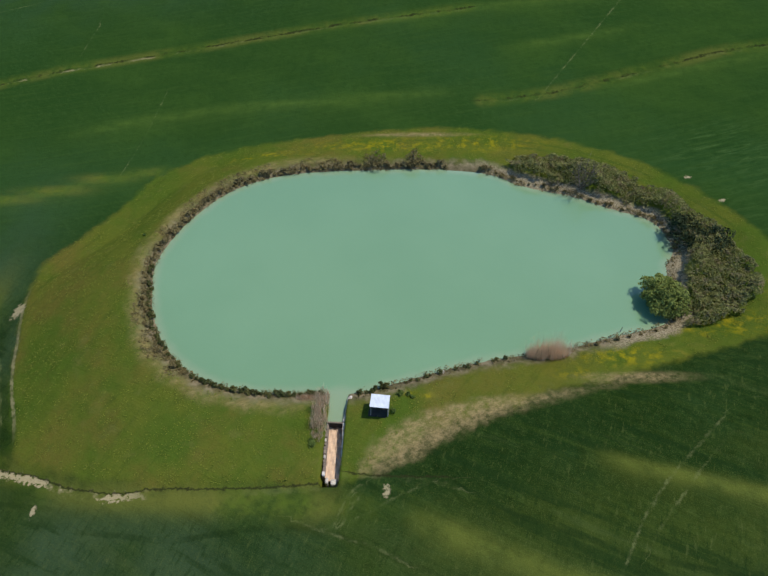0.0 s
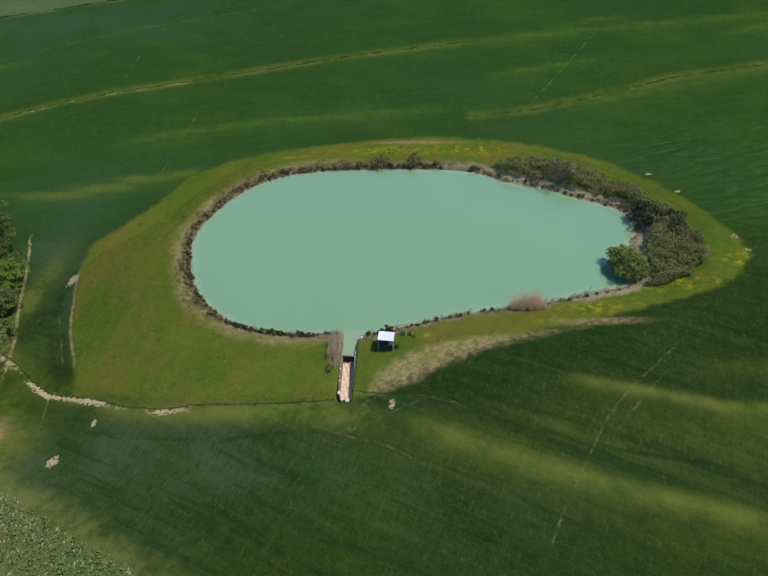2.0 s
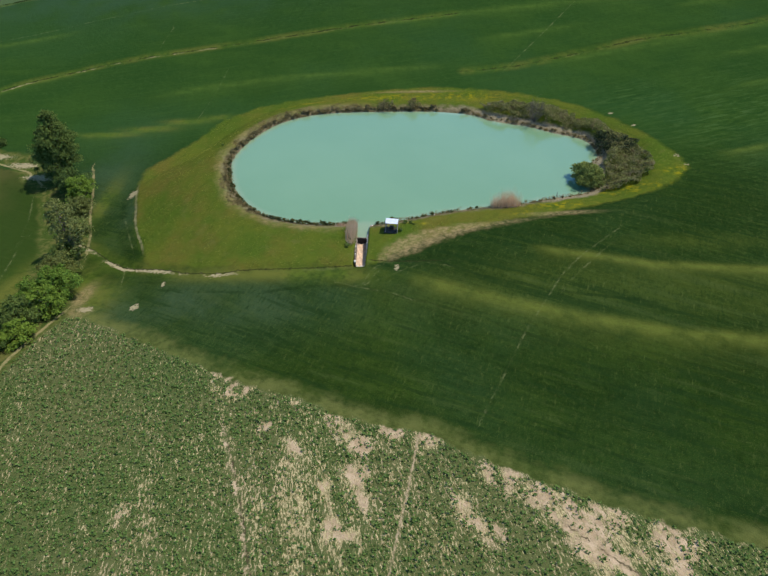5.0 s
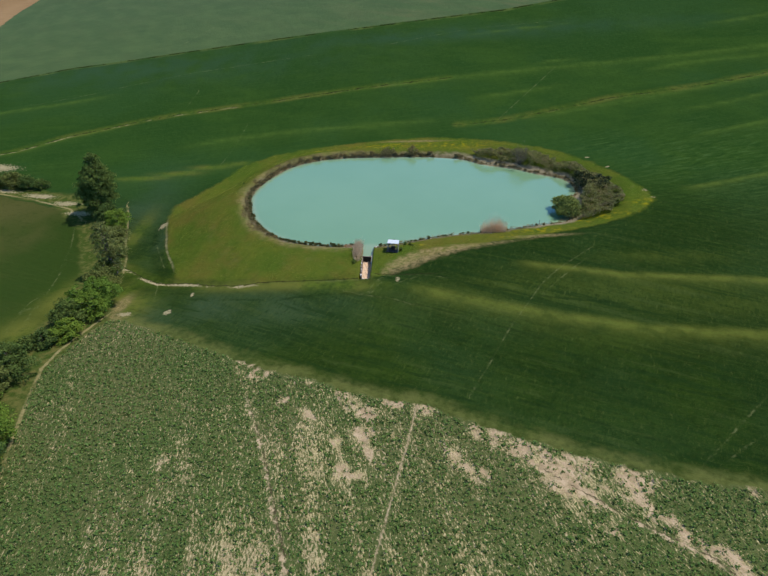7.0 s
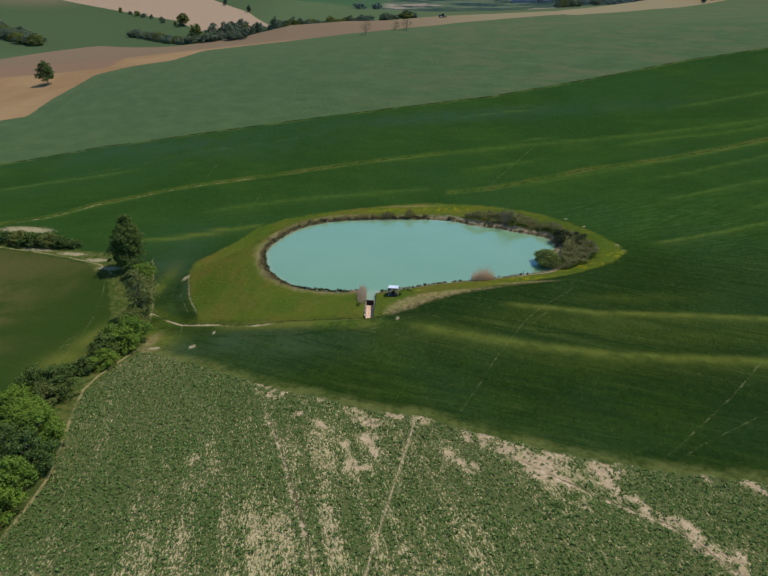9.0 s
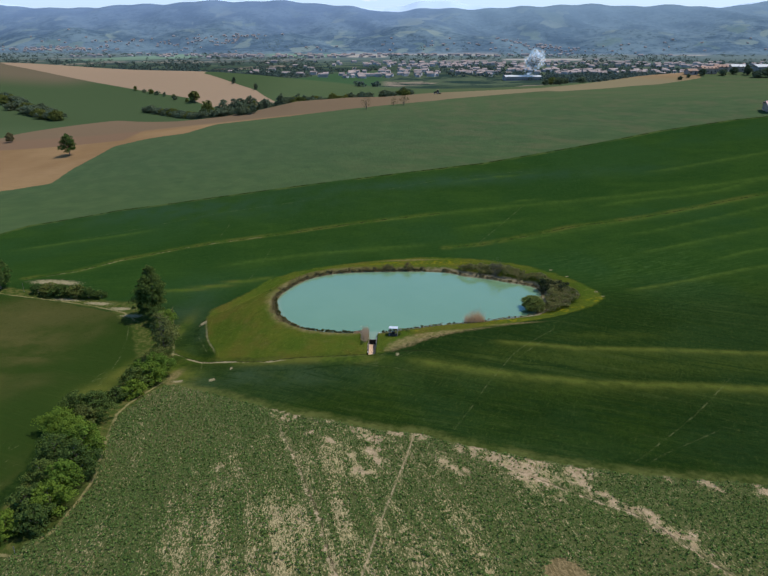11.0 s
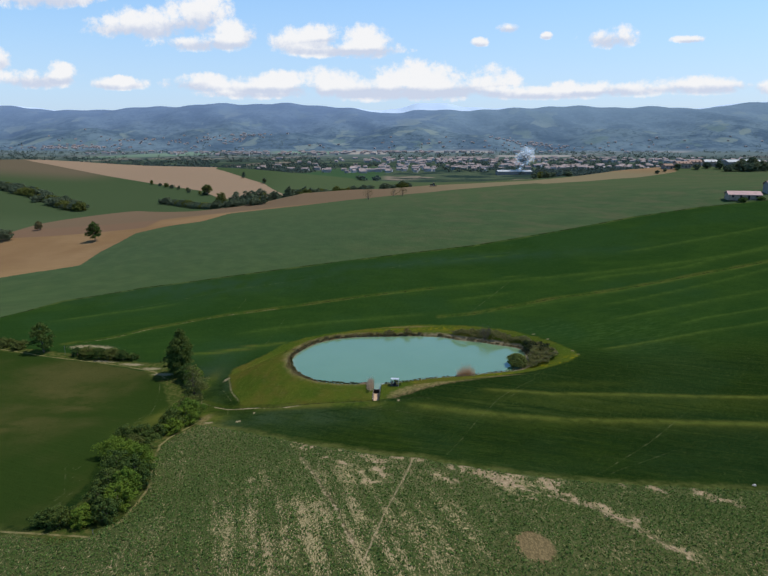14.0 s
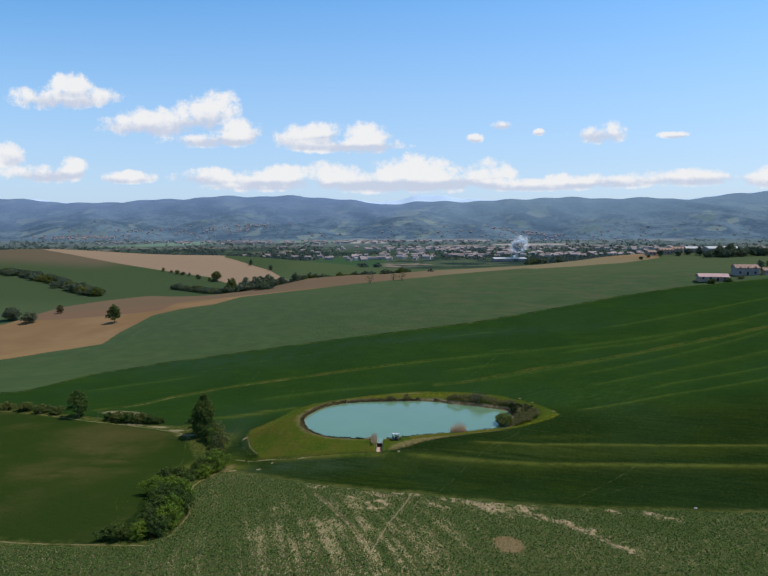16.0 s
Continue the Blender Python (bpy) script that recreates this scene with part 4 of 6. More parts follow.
def mesh_from(name, verts, faces, material=None, smooth=False, attributes=None):
    me = bpy.data.meshes.new(name)
    verts, faces = np.asarray(verts, np.float32), np.asarray(faces, np.int32)
    me.vertices.add(len(verts))
    me.vertices.foreach_set("co", verts.ravel())
    size = faces.shape[1]
    me.loops.add(faces.size)
    me.loops.foreach_set("vertex_index", faces.ravel())
    me.polygons.add(len(faces))
    me.polygons.foreach_set("loop_start", np.arange(0, faces.size, size, dtype=np.int32))
    for key, values in (attributes or {}).items():
        me.attributes.new(key, "FLOAT", "POINT").data.foreach_set("value", np.asarray(values, np.float32).ravel())
    if material:
        me.materials.append(material)
    me.update(calc_edges=True)
    me.validate()
    me.polygons.foreach_set("use_smooth", np.full(len(faces), smooth))
    return me


def make_ground():
    gx = graded([(-150, -62, 1.6), (-62, -13.2, 0.45), (-13.2, -7.6, 0.28), (-7.6, 56, 0.5), (56, 130, 1.6)], (-4700, 4700), 1.065)
    gy = graded([(-116, -22, 0.5), (-22, -6.5, 0.4), (-6.5, 48, 0.8), (48, 180, 1.5)], (-900, 4780), 1.035)
    x, y = np.meshgrid(gx, gy)
    z = height(x, y)
    shore = -within_loop(x, y, WATER_LINE)
    rough = np.sin(x * 2.1 + 1.7 * np.sin(y * 1.3)) * np.sin(y * 1.9 + 1.3 * np.sin(x * 0.9))
    furrow = np.minimum.reduce([far_from_line(x, y, line) for line in FURROWS])
    z = z - 0.28 * np.exp(-((furrow / 0.8) ** 2)) + 0.05 * rough * (shore > 1.0) * (y < 200)
    thin = np.zeros(x.shape)
    for line, w in zip(THIN_BANDS, BAND_WIDTHS):
        (ax, ay), (bx, by) = line[-2:]
        if bx > 60:                                 # these run on over the rise
            line = line + [(bx + 90, by + 90 * (by - ay) / (bx - ax))]
        ends = np.minimum(np.hypot(x - line[0][0], y - line[0][1]), np.hypot(x - line[-1][0], y - line[-1][1]))
        d, side = beside(x, y, [line])
        soft = np.where(side > 0, np.exp(-((d / (w * 0.75)) ** 2)), 0.72 * np.exp(-((d / (w * 1.1)) ** 2)) + 0.28 * np.exp(-((d / (w * 3.4)) ** 2)))
        thin = np.maximum(thin, soft * ease(ends, 0, 7 if line[0][1] < 29 else 14))
    bare = bare_soil(x, y)
    brown = np.maximum(within_loop(x, y, BROWN_FIELD), within_loop(x, y, BROWN_HILL))
    plain_ground = bumps(x, y, SLOPES, 110) + bumps(x, y, RISES, 140) + bumps(x, y, HILLS, 260)
    valley = np.maximum(ease(y, 560, 680) * (1 - ease(plain_ground, 5, 9)), ease(y, 900, 1000)) * (1 - ease(brown, -8, 2))
    tags = {
        "shore": np.clip(shore, -60, 60), "ring": within_loop(x, y, RING), "crop": within_loop(x, y, CROP), "left": within_loop(x, y, LEFT_FIELD),
        "light": within_loop(x, y, LIGHT_FIELD), "brown": brown, "thin": thin, "bare": bare,
        "hedge": np.minimum(far_from_line(x, y, HEDGE) - 3.6, far_from_line(x, y, HEDGE_FAR) - 1.6),
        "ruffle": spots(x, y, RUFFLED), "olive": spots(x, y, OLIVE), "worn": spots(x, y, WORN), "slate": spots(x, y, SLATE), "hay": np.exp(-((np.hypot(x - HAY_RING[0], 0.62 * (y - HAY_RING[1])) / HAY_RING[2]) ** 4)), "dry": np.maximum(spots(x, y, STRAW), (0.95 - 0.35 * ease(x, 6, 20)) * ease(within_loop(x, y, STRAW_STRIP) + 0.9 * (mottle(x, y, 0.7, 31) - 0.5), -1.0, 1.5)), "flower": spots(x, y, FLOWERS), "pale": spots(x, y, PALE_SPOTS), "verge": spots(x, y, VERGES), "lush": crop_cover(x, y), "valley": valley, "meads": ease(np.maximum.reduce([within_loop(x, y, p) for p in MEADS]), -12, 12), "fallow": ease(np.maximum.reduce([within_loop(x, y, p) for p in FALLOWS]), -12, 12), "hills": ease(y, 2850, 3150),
    }
    for name, lines in (("gully", FURROWS), ("path", PATHS), ("tram", TRAMS), ("crack", CRACKS), ("rut", RUTS), ("tramb", TRAMS_BESIDE)):
        tags[name], tags[name + "_side"] = (np.clip(v, -40, 40) for v in beside(x, y, lines))
    nx, ny = len(gx), len(gy)
    k = np.arange(ny - 1)[:, None] * nx + np.arange(nx - 1)[None]
    faces = np.stack([k, k + 1, k + nx + 1, k + nx], -1).reshape(-1, 4)
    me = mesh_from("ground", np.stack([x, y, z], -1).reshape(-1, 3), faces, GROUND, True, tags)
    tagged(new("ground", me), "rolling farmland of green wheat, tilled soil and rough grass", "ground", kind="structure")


make_ground()


def make_water():
    """The pond's surface, with its arm into the spillway; it runs a little under the banks."""
    line = WATER_LINE
    ahead, behind = np.roll(line, -1, 0), np.roll(line, 1, 0)
    along = (ahead - behind) / np.linalg.norm(ahead - behind, axis=1)[:, None]
    rim = line + 0.9 * np.stack([-along[:, 1], along[:, 0]], -1)
    keep = [tuple(p) for p in rim if not (-12.6 < p[0] < -8.2 and p[1] < 0)]
    at = next(n for n, p in enumerate(keep) if p[1] < -5 and p[0] <= -12.6)
    keep[at:at] = [(-9.1, -8.7), (-9.4, -11.95), (-11.5, -11.95), (-11.5, -8.9)]
    bm = bmesh.new()
    bm.faces.new([bm.verts.new((px, py, 0.0)) for px, py in keep])
    bmesh.ops.triangulate(bm, faces=bm.faces[:])
    for _ in range(3):
        bmesh.ops.subdivide_edges(bm, edges=[e for e in bm.edges if e.calc_length() > 4], cuts=1, use_grid_fill=False)
        bmesh.ops.triangulate(bm, faces=bm.faces[:])
    bmesh.ops.recalc_face_normals(bm, faces=bm.faces[:])
    if sum(f.normal.z for f in bm.faces) < 0:
        bmesh.ops.reverse_faces(bm, faces=bm.faces[:])
    me = bpy.data.meshes.new("water")
    bm.to_mesh(me)
    bm.free()
    co = np.empty(len(me.vertices) * 3, np.float32)
    me.vertices.foreach_get("co", co)
    co = co.reshape(-1, 3)
    me.attributes.new("shore", "FLOAT", "POINT").data.foreach_set("value", np.clip(-within_loop(co[:, 0].astype(float), co[:, 1].astype(float), WATER_LINE), -20, 5).astype(np.float32))
    me.materials.append(WATER)
    tagged(new("water", me), "still milky turquoise water of the farm pond", "water", kind="structure")


make_water()

# ---- builders ----
rng = np.random.default_rng(7)


def ground_at(x, y):
    return float(height(np.array([float(x)]), np.array([float(y)]))[0])


def thing(name, x, y, z, label, category, group="", turn=0.0):
    ob = new(name)
    ob.empty_display_size = 0.5
    ob.matrix_world = pose(x, y, z, 0, 0, turn)
    return tagged(ob, label, category, group)


def part(name, bm, material, parent, label=""):
    if isinstance(bm, bmesh.types.BMesh):
        me = bpy.data.meshes.new(name)
        bm.to_mesh(me)
        bm.free()
        me.materials.append(material)
    else:
        me = bm
    ob = new(name, me)
    ob.parent = parent
    return tagged(ob, label) if label else ob


def box(bm, x0, x1, y0, y1, z0, z1, soft=0.0):
    vs = [bm.verts.new(p) for p in ((x0, y0, z0), (x1, y0, z0), (x1, y1, z0), (x0, y1, z0), (x0, y0, z1), (x1, y0, z1), (x1, y1, z1), (x0, y1, z1))]
    fs = [bm.faces.new([vs[k] for k in f]) for f in ((3, 2, 1, 0), (4, 5, 6, 7), (0, 1, 5, 4), (1, 2, 6, 5), (2, 3, 7, 6), (3, 0, 4, 7))]
    if soft:
        bmesh.ops.bevel(bm, geom=list({e for f in fs for e in f.edges}), offset=soft, segments=1, affect="EDGES")
    return bm


def boxes(*rows, soft=0.0):
    bm = bmesh.new()
    for row in rows:
        box(bm, *row, soft=soft)
    return bm


def limb(bm, a, b, ra, rb, sides=7):
    a, b = Vector(a), Vector(b)
    q = (b - a).to_track_quat("Z", "Y")
    rings = []
    for p, r in ((a, ra), (b, rb)):
        rings.append([bm.verts.new(p + q @ Vector((r * math.cos(2 * math.pi * k / sides), r * math.sin(2 * math.pi * k / sides), 0))) for k in range(sides)])
    for k in range(sides):
        bm.faces.new((rings[0][k], rings[0][(k + 1) % sides], rings[1][(k + 1) % sides], rings[1][k]))
    bm.faces.new(rings[1])


def leaves(name, centres, out, size, material, slim=1.0):
    """One mesh of small leaf sprays at centres, facing about the ways out."""
    n = len(centres)
    face = out + rng.normal(0, 0.75, (n, 3))
    face /= np.linalg.norm(face, axis=1)[:, None] + 1e-9
    side = np.cross(face, rng.normal(0, 1, (n, 3)))
    side /= np.linalg.norm(side, axis=1)[:, None] + 1e-9
    up = np.cross(face, side)
    s = (np.broadcast_to(size, (n,)) * rng.uniform(0.6, 1.35, n))[:, None]
    long = s * rng.uniform(0.8, 1.5, (n, 1)) * slim
    a, b = centres - 0.5 * side * s, centres + 0.5 * side * s * rng.uniform(0.6, 1.1, (n, 1))
    c, d = centres - 0.5 * up * long, centres + 0.5 * up * long
    verts = np.stack([a, c + face * s * 0.15, b, d], 1).reshape(-1, 3)
    return mesh_from(name, verts, np.arange(4 * n).reshape(-1, 4), material)


def crown_points(lobes, each, hollow=0.55):
    """Points on the shells of leaf masses (x, y, z, radius, flatness), each made of smaller clumps, and the ways outward."""
    pts, outs = [], []
    for cx, cy, cz, r, flat in lobes:
        n = max(12, int(each * r * r))
        clumps = max(3, min(11, int(3 + 4 * r)))
        w = rng.normal(0, 1, (clumps, 3))
        w /= np.linalg.norm(w, axis=1)[:, None]
        w[:, 2] = np.where(w[:, 2] < -0.4, -w[:, 2], w[:, 2])
        core, wide = w * r * rng.uniform(0.45, 0.85, (clumps, 1)), r * rng.uniform(0.30, 0.52, clumps)
        pick = rng.integers(0, clumps, n)
        v = rng.normal(0, 1, (n, 3))
        v /= np.linalg.norm(v, axis=1)[:, None]
        v[:, 2] = np.where(v[:, 2] < -0.35, -v[:, 2], v[:, 2])
        reach = wide[pick][:, None] * (hollow + (1 - hollow) * rng.uniform(0, 1.15, (n, 1)) ** 0.5)
        pts.append(np.array([cx, cy, cz]) + (core[pick] + v * reach) * np.array([1, 1, flat]))
        outs.append(v + 0.4 * w[pick] + np.array([0, 0, 0.25]))
    return np.concatenate(pts), np.concatenate(outs)


def tree(name, x, y, tall, wide, leaf, label, category="tree", bare=0.22, spray=0.34, each=60, lobes=16, group="", sink=0.0, narrow=1.0, taper=0.0, lean=None):
    """A tapered trunk with limbs and an uneven crown of many leaf sprays, on the ground at (x, y)."""
    z = ground_at(x, y) - sink
    ob = thing(name, x, y, z, label, category, group, float(rng.uniform(0, 360)) if lean is None else 0.0)
    low, r = tall * bare, wide / 2
    masses, bm = [], bmesh.new()
    lean = rng.normal(0, 0.03, 2) * tall if lean is None else lean
    knee = (lean[0], lean[1], low + 0.35 * (tall - low))
    limb(bm, (0, 0, -0.3), knee, 0.028 * tall + 0.04, 0.016 * tall + 0.02)
    limb(bm, knee, (lean[0] * 1.4, lean[1] * 1.4, tall * 0.88), 0.016 * tall + 0.02, 0.01)
    for n in range(lobes):
        h = (n + 0.5) / lobes
        belly = math.sin(math.pi * min(0.97, 0.16 + 0.80 * h)) ** 0.75 * (1 - taper * h)
        turn, out = n * 2.4 + rng.uniform(-0.5, 0.5), r * belly * rng.uniform(0.35, 0.78) * narrow
        size = r * rng.uniform(0.30, 0.52) * (0.50 + 0.6 * belly)
        cz = low + (tall - low - size * 0.7) * h + size * 0.25
        cx, cy = lean[0] * h + out * math.cos(turn), lean[1] * h + out * math.sin(turn)
        masses.append((cx, cy, cz, size, rng.uniform(0.7, 1.0)))
        root = max(low * 0.7, cz - 0.55 * out - 0.2)
        limb(bm, (lean[0] * h * 0.6, lean[1] * h * 0.6, root), (cx, cy, cz), 0.007 * tall + 0.02, 0.012, 5)
    part("trunk", bm, BARK, ob, "rough grey-brown bark")
    pts, outs = crown_points(masses, each)
    part("crown", leaves("crown", pts, outs, spray, leaf), leaf, ob)
    return ob


def blades(name, x, y, z, tall, wide, n_each, material, lean=0.25):
    """Upright stems: three-cornered blades at the given feet."""
    m = len(x) * n_each
    fx, fy, fz = (np.repeat(v, n_each) for v in (x, y, z))
    fx, fy = fx + rng.normal(0, 0.09, m), fy + rng.normal(0, 0.09, m)
    turn = rng.uniform(0, 2 * math.pi, m)
    h = tall * rng.uniform(0.55, 1.1, m)
    w = wide * rng.uniform(0.6, 1.2, m)
    tipx, tipy = fx + lean * h * rng.normal(0, 0.7, m), fy + lean * h * rng.normal(0, 0.7, m)
    a = np.stack([fx - w * np.cos(turn), fy - w * np.sin(turn), fz - 0.05], -1)
    b = np.stack([fx + w * np.cos(turn), fy + w * np.sin(turn), fz - 0.05], -1)
    c = np.stack([tipx + w * 0.3 * np.cos(turn), tipy + w * 0.3 * np.sin(turn), fz + h], -1)
    return mesh_from(name, np.stack([a, b, c], 1).reshape(-1, 3), np.arange(3 * m).reshape(-1, 3), material)


def low_bush_mesh(name, r, tall, n, spray, material):
    """Leaf sprays of one low, uneven bush, about its foot."""
    lobes = [(rng.uniform(-0.28, 0.28) * r, rng.uniform(-0.28, 0.28) * r, tall * rng.uniform(0.25, 0.6), r * rng.uniform(0.4, 0.7), tall / (2.0 * r) + 0.15) for _ in range(6)]
    pts, outs = crown_points(lobes, n / (6 * (0.55 * r) ** 2), 0.4)
    pts[:, 2] = np.maximum(pts[:, 2], 0.02)
    return leaves(name, pts, outs, spray, material)


# ---- the spillway through the dam ----
def spillway():
    ob = thing("spillway", -10.45, -15.4, -1.0, "narrow concrete spillway channel with silt on its floor", "spillway")
    part("wall", boxes((-1.13, -0.86, -2.9, 7.0, -0.5, 0.92), soft=0.03), CONCRETE, ob, "rough grey concrete side wall")
    part("wall", boxes((0.86, 1.13, -2.9, 3.45, -0.5, 1.28), (0.86, 1.13, 3.45, 7.0, -0.5, 1.28), soft=0.03), CONCRETE, ob, "rough grey concrete side wall")
    for y in (-2.9, -1.85, -0.8, 0.25, 1.3, 2.35, 3.5, 4.6, 5.7):
        part("coping_stone", boxes((0.84, 1.12, y, y + 0.98, 1.28, 1.40), soft=0.03), STONE, ob, "pale coping stone")
    for k in range(13):
        y, w, h = -2.85 + 0.5 * k, rng.uniform(0.08, 0.18), rng.uniform(0.08, 0.26)
        part("rubble_stone", boxes((-1.02 - w, -0.98 + w, y, y + rng.uniform(0.34, 0.52), 0.85, 0.92 + h), soft=0.07), CONCRETE if k % 4 else STONE, ob)
    bm = bmesh.new()
    cols, rows = 9, 26
    grid = [[bm.verts.new((-0.86 + 1.72 * i / (cols - 1), -3.0 + 6.4 * j / (rows - 1), 0.12 + 0.06 * math.sin(i * 1.9 + j * 0.7) + 0.05 * math.sin(j * 1.3 - i) - 0.006 * j + 0.10 * abs(i - 4) / 4)) for i in range(cols)] for j in range(rows)]
    for j in range(rows - 1):
        for i in range(cols - 1):
            bm.faces.new((grid[j][i], grid[j][i + 1], grid[j + 1][i + 1], grid[j + 1][i]))
    part("silt_bed", bm, SAND, ob, "orange-tan silt on the channel floor")
    part("weir_board", boxes((-0.86, 0.86, 3.40, 3.52, -0.2, 1.12), soft=0.02), PLANK, ob, "dark wet weir boards")
    part("weir_beam", boxes((-1.0, 1.0, 3.36, 3.56, 1.10, 1.20), soft=0.03), CONCRETE, ob, "pale concrete sill")
    for x, y, w in ((-0.66, -3.1, 0.17), (0.12, -3.25, 0.36)):
        part("end_block", boxes((x - w, x + w, y - 0.32, y + 0.32, -0.5, 0.55), soft=0.08), STONE, ob, "pale stone block")
    # dark slab added in place of the shaded hole below the end blocks
    part("end_shade_slab", boxes((-0.34, 0.55, -4.0, -3.6, -0.6, -0.2), soft=0.06), PLANK, ob, "dark slab standing in for the shaded hole below the end blocks")
    for piece in ob.children:                   # the channel bends a little at the weir
        for v in piece.data.vertices:
            v.co.x += 0.055 * (3.4 - v.co.y) if v.co.y < 3.4 else 0.09 * (v.co.y - 3.4) * (v.co.x > 0)


spillway()


# ---- the pump shelter on the dam ----
def shelter():
    x, y = -5.5, -10.45
    z = ground_at(x, y)
    ob = thing("pump_shelter", x, y, z - 0.05, "small open shelter on posts with a white sheet-metal roof", "shelter", turn=-3)
    for px in (-0.95, 0.95):
        for py, h in ((-0.8, 1.98), (0.78, 1.72)):
            part("post", boxes((px - 0.05, px + 0.05, py - 0.05, py + 0.05, 0, h), soft=0.01), HUTWOOD, ob)
        part("rail", boxes((px - 0.04, px + 0.04, -0.85, 0.85, 1.60, 1.67), soft=0.01), HUTWOOD, ob)
    part("side_panel", boxes((0.99, 1.03, -0.75, 0.2, 0.1, 1.7)), HUTWOOD, ob, "grey boarded side panel")
    bm = bmesh.new()
    n = 28
    top = []
    for k in range(n + 1):
        px = -1.06 + 2.12 * k / n
        rise = 0.009 * (-1) ** k
        top.append([bm.verts.new((px, py, h + rise + lift)) for lift in (0, -0.03) for py, h in ((-0.95, 2.06), (0.92, 1.74))])
    for a, b in zip(top, top[1:]):
        bm.faces.new((a[0], b[0], b[1], a[1])), bm.faces.new((a[2], a[3], b[3], b[2])), bm.faces.new((a[0], a[2], b[2], b[0])), bm.faces.new((a[1], b[1], b[3], a[3]))
    bm.faces.new((top[0][0], top[0][1], top[0][3], top[0][2])), bm.faces.new((top[-1][0], top[-1][2], top[-1][3], top[-1][1]))
    part("roof", bm, SHEET, ob, "white corrugated sheet-metal roof")
    # near-black slab added to deepen the roof's shadow, shifted left with it
    part("shade_slab", boxes((-1.25, 0.8, -1.0, 0.75, -0.1, 0.14), soft=0.03), PLANK, ob, "near-black slab standing in for the roof shadow")
    part("pump_box", boxes((-0.4, 0.3, 0.1, 0.6, 0, 0.6), soft=0.03), PLANK, ob, "dark pump housing")


shelter()

# ---- hedge and trees on this side of the valley ----
tree("tall_tree", -75.8, 13.4, 14.8, 9.4, LEAF_DEEP, "tall dark green tree at the bend of the hedge", each=150, lobes=44, bare=0.02, spray=0.26, taper=0.16, lean=(1.8, 0.0))
tree("silver_tree", -60.2, -13.2, 12.0, 7.8, LEAF_SILVER, "thin-leaved yellow-green tree in the hedge", each=52, lobes=30, spray=0.28, bare=0.10, taper=0.25)
tree("field_tree", -127.4, 26.8, 10.6, 8.2, LEAF_DEEP, "round dark green tree on the field path", each=120, lobes=20, bare=0.06, spray=0.3)
HEDGE_BUSHES = [(-71.0, 8.4, 5.0, 6.2, 0), (-67.6, 5.0, 5.2, 5.8, 1), (-65.6, -0.4, 4.4, 5.0, 2), (-63.4, -6.4, 3.6, 4.2, 0), (-60.6, -16.4, 4.2, 4.6, 0),
                (-58.6, -21.8, 4.8, 5.6, 2), (-57.0, -26.0, 5.2, 5.8, 1), (-60.4, -27.6, 4.2, 4.6, 1), (-56.6, -30.4, 4.8, 5.4, 1), (-58.8, -33.6, 4.8, 5.2, 0),
                (-57.2, -37.0, 3.6, 4.6, 1), (-59.6, -39.8, 2.8, 3.8, 0), (-62.0, -41.0, 2.2, 3.2, 0), (-59.4, -48.0, 5.4, 5.6, 0), (-62.8, -48.4, 5.2, 5.6, 0),
                (-60.2, -51.4, 4.4, 4.8, 2), (-62.6, -54.2, 4.4, 6.6, 1), (-59.4, -56.2, 4.0, 5.4, 1), (-56.6, -60.4, 6.4, 6.8, 1), (-53.8, -62.6, 6.4, 6.2, 1),
                (-56.0, -66.2, 6.8, 6.4, 0), (-52.2, -67.4, 6.2, 5.8, 0), (-51.9, -71.8, 5.8, 5.4, 1), (-54.6, -72.2, 5.8, 5.4, 0), (-51.2, -76.4, 5.0, 5.0, 1),
                (-54.0, -77.2, 5.0, 4.8, 0), (-51.2, -80.4, 4.0, 4.2, 0), (-55.0, -81.0, 3.2, 4.2, 1), (-58.6, -80.8, 3.2, 4.6, 0), (-61.6, -80.2, 2.6, 3.8, 0)]
KINDS = [(LEAF_DEEP, "dense dark green hedge bush"), (LEAF_FRESH, "fresh bright green hedge bush"), (LEAF_DULL, "dull grey-green hedge bush")]
for bx, by, tall, wide, kind in HEDGE_BUSHES:
    tree("hedge_bush", bx, by, tall * 1.05, wide * 1.2, KINDS[kind][0], KINDS[kind][1] + " in the field hedge", "bush", bare=0.0, spray=0.22, each=170, lobes=18, group="bushes of the hedge", sink=0.25)
for bx, by, tall, wide in ((-95.2, 24.4, 2.4, 3.2), (-98.8, 24.2, 3.4, 4.2), (-102.8, 24.6, 3.6, 4.6), (-107.0, 24.4, 3.8, 4.8), (-111.2, 25.0, 3.6, 4.4), (-115.0, 25.6, 3.0, 3.8), (-138, 29.2, 2.6, 5), (-144, 30.6, 3.2, 5.5), (-152, 32.0, 3.4, 6), (-160, 33.4, 2.6, 5)):
    tree("path_bush", bx, by, tall, wide * 1.35, KINDS[2 if bx < -130 or int(bx) % 3 == 0 else 0][0], "low bush on the field path", "bush", bare=0.0, spray=0.26, each=150, lobes=14, group="bushes on the field path", sink=0.2)
tree("willow_bush", 30.6, 7.8, 5.0, 6.6, LEAF_WILLOW, "round yellow-green willow bush standing in the shallow water", "bush", bare=0.14, spray=0.22, each=260, lobes=26, sink=0.2)
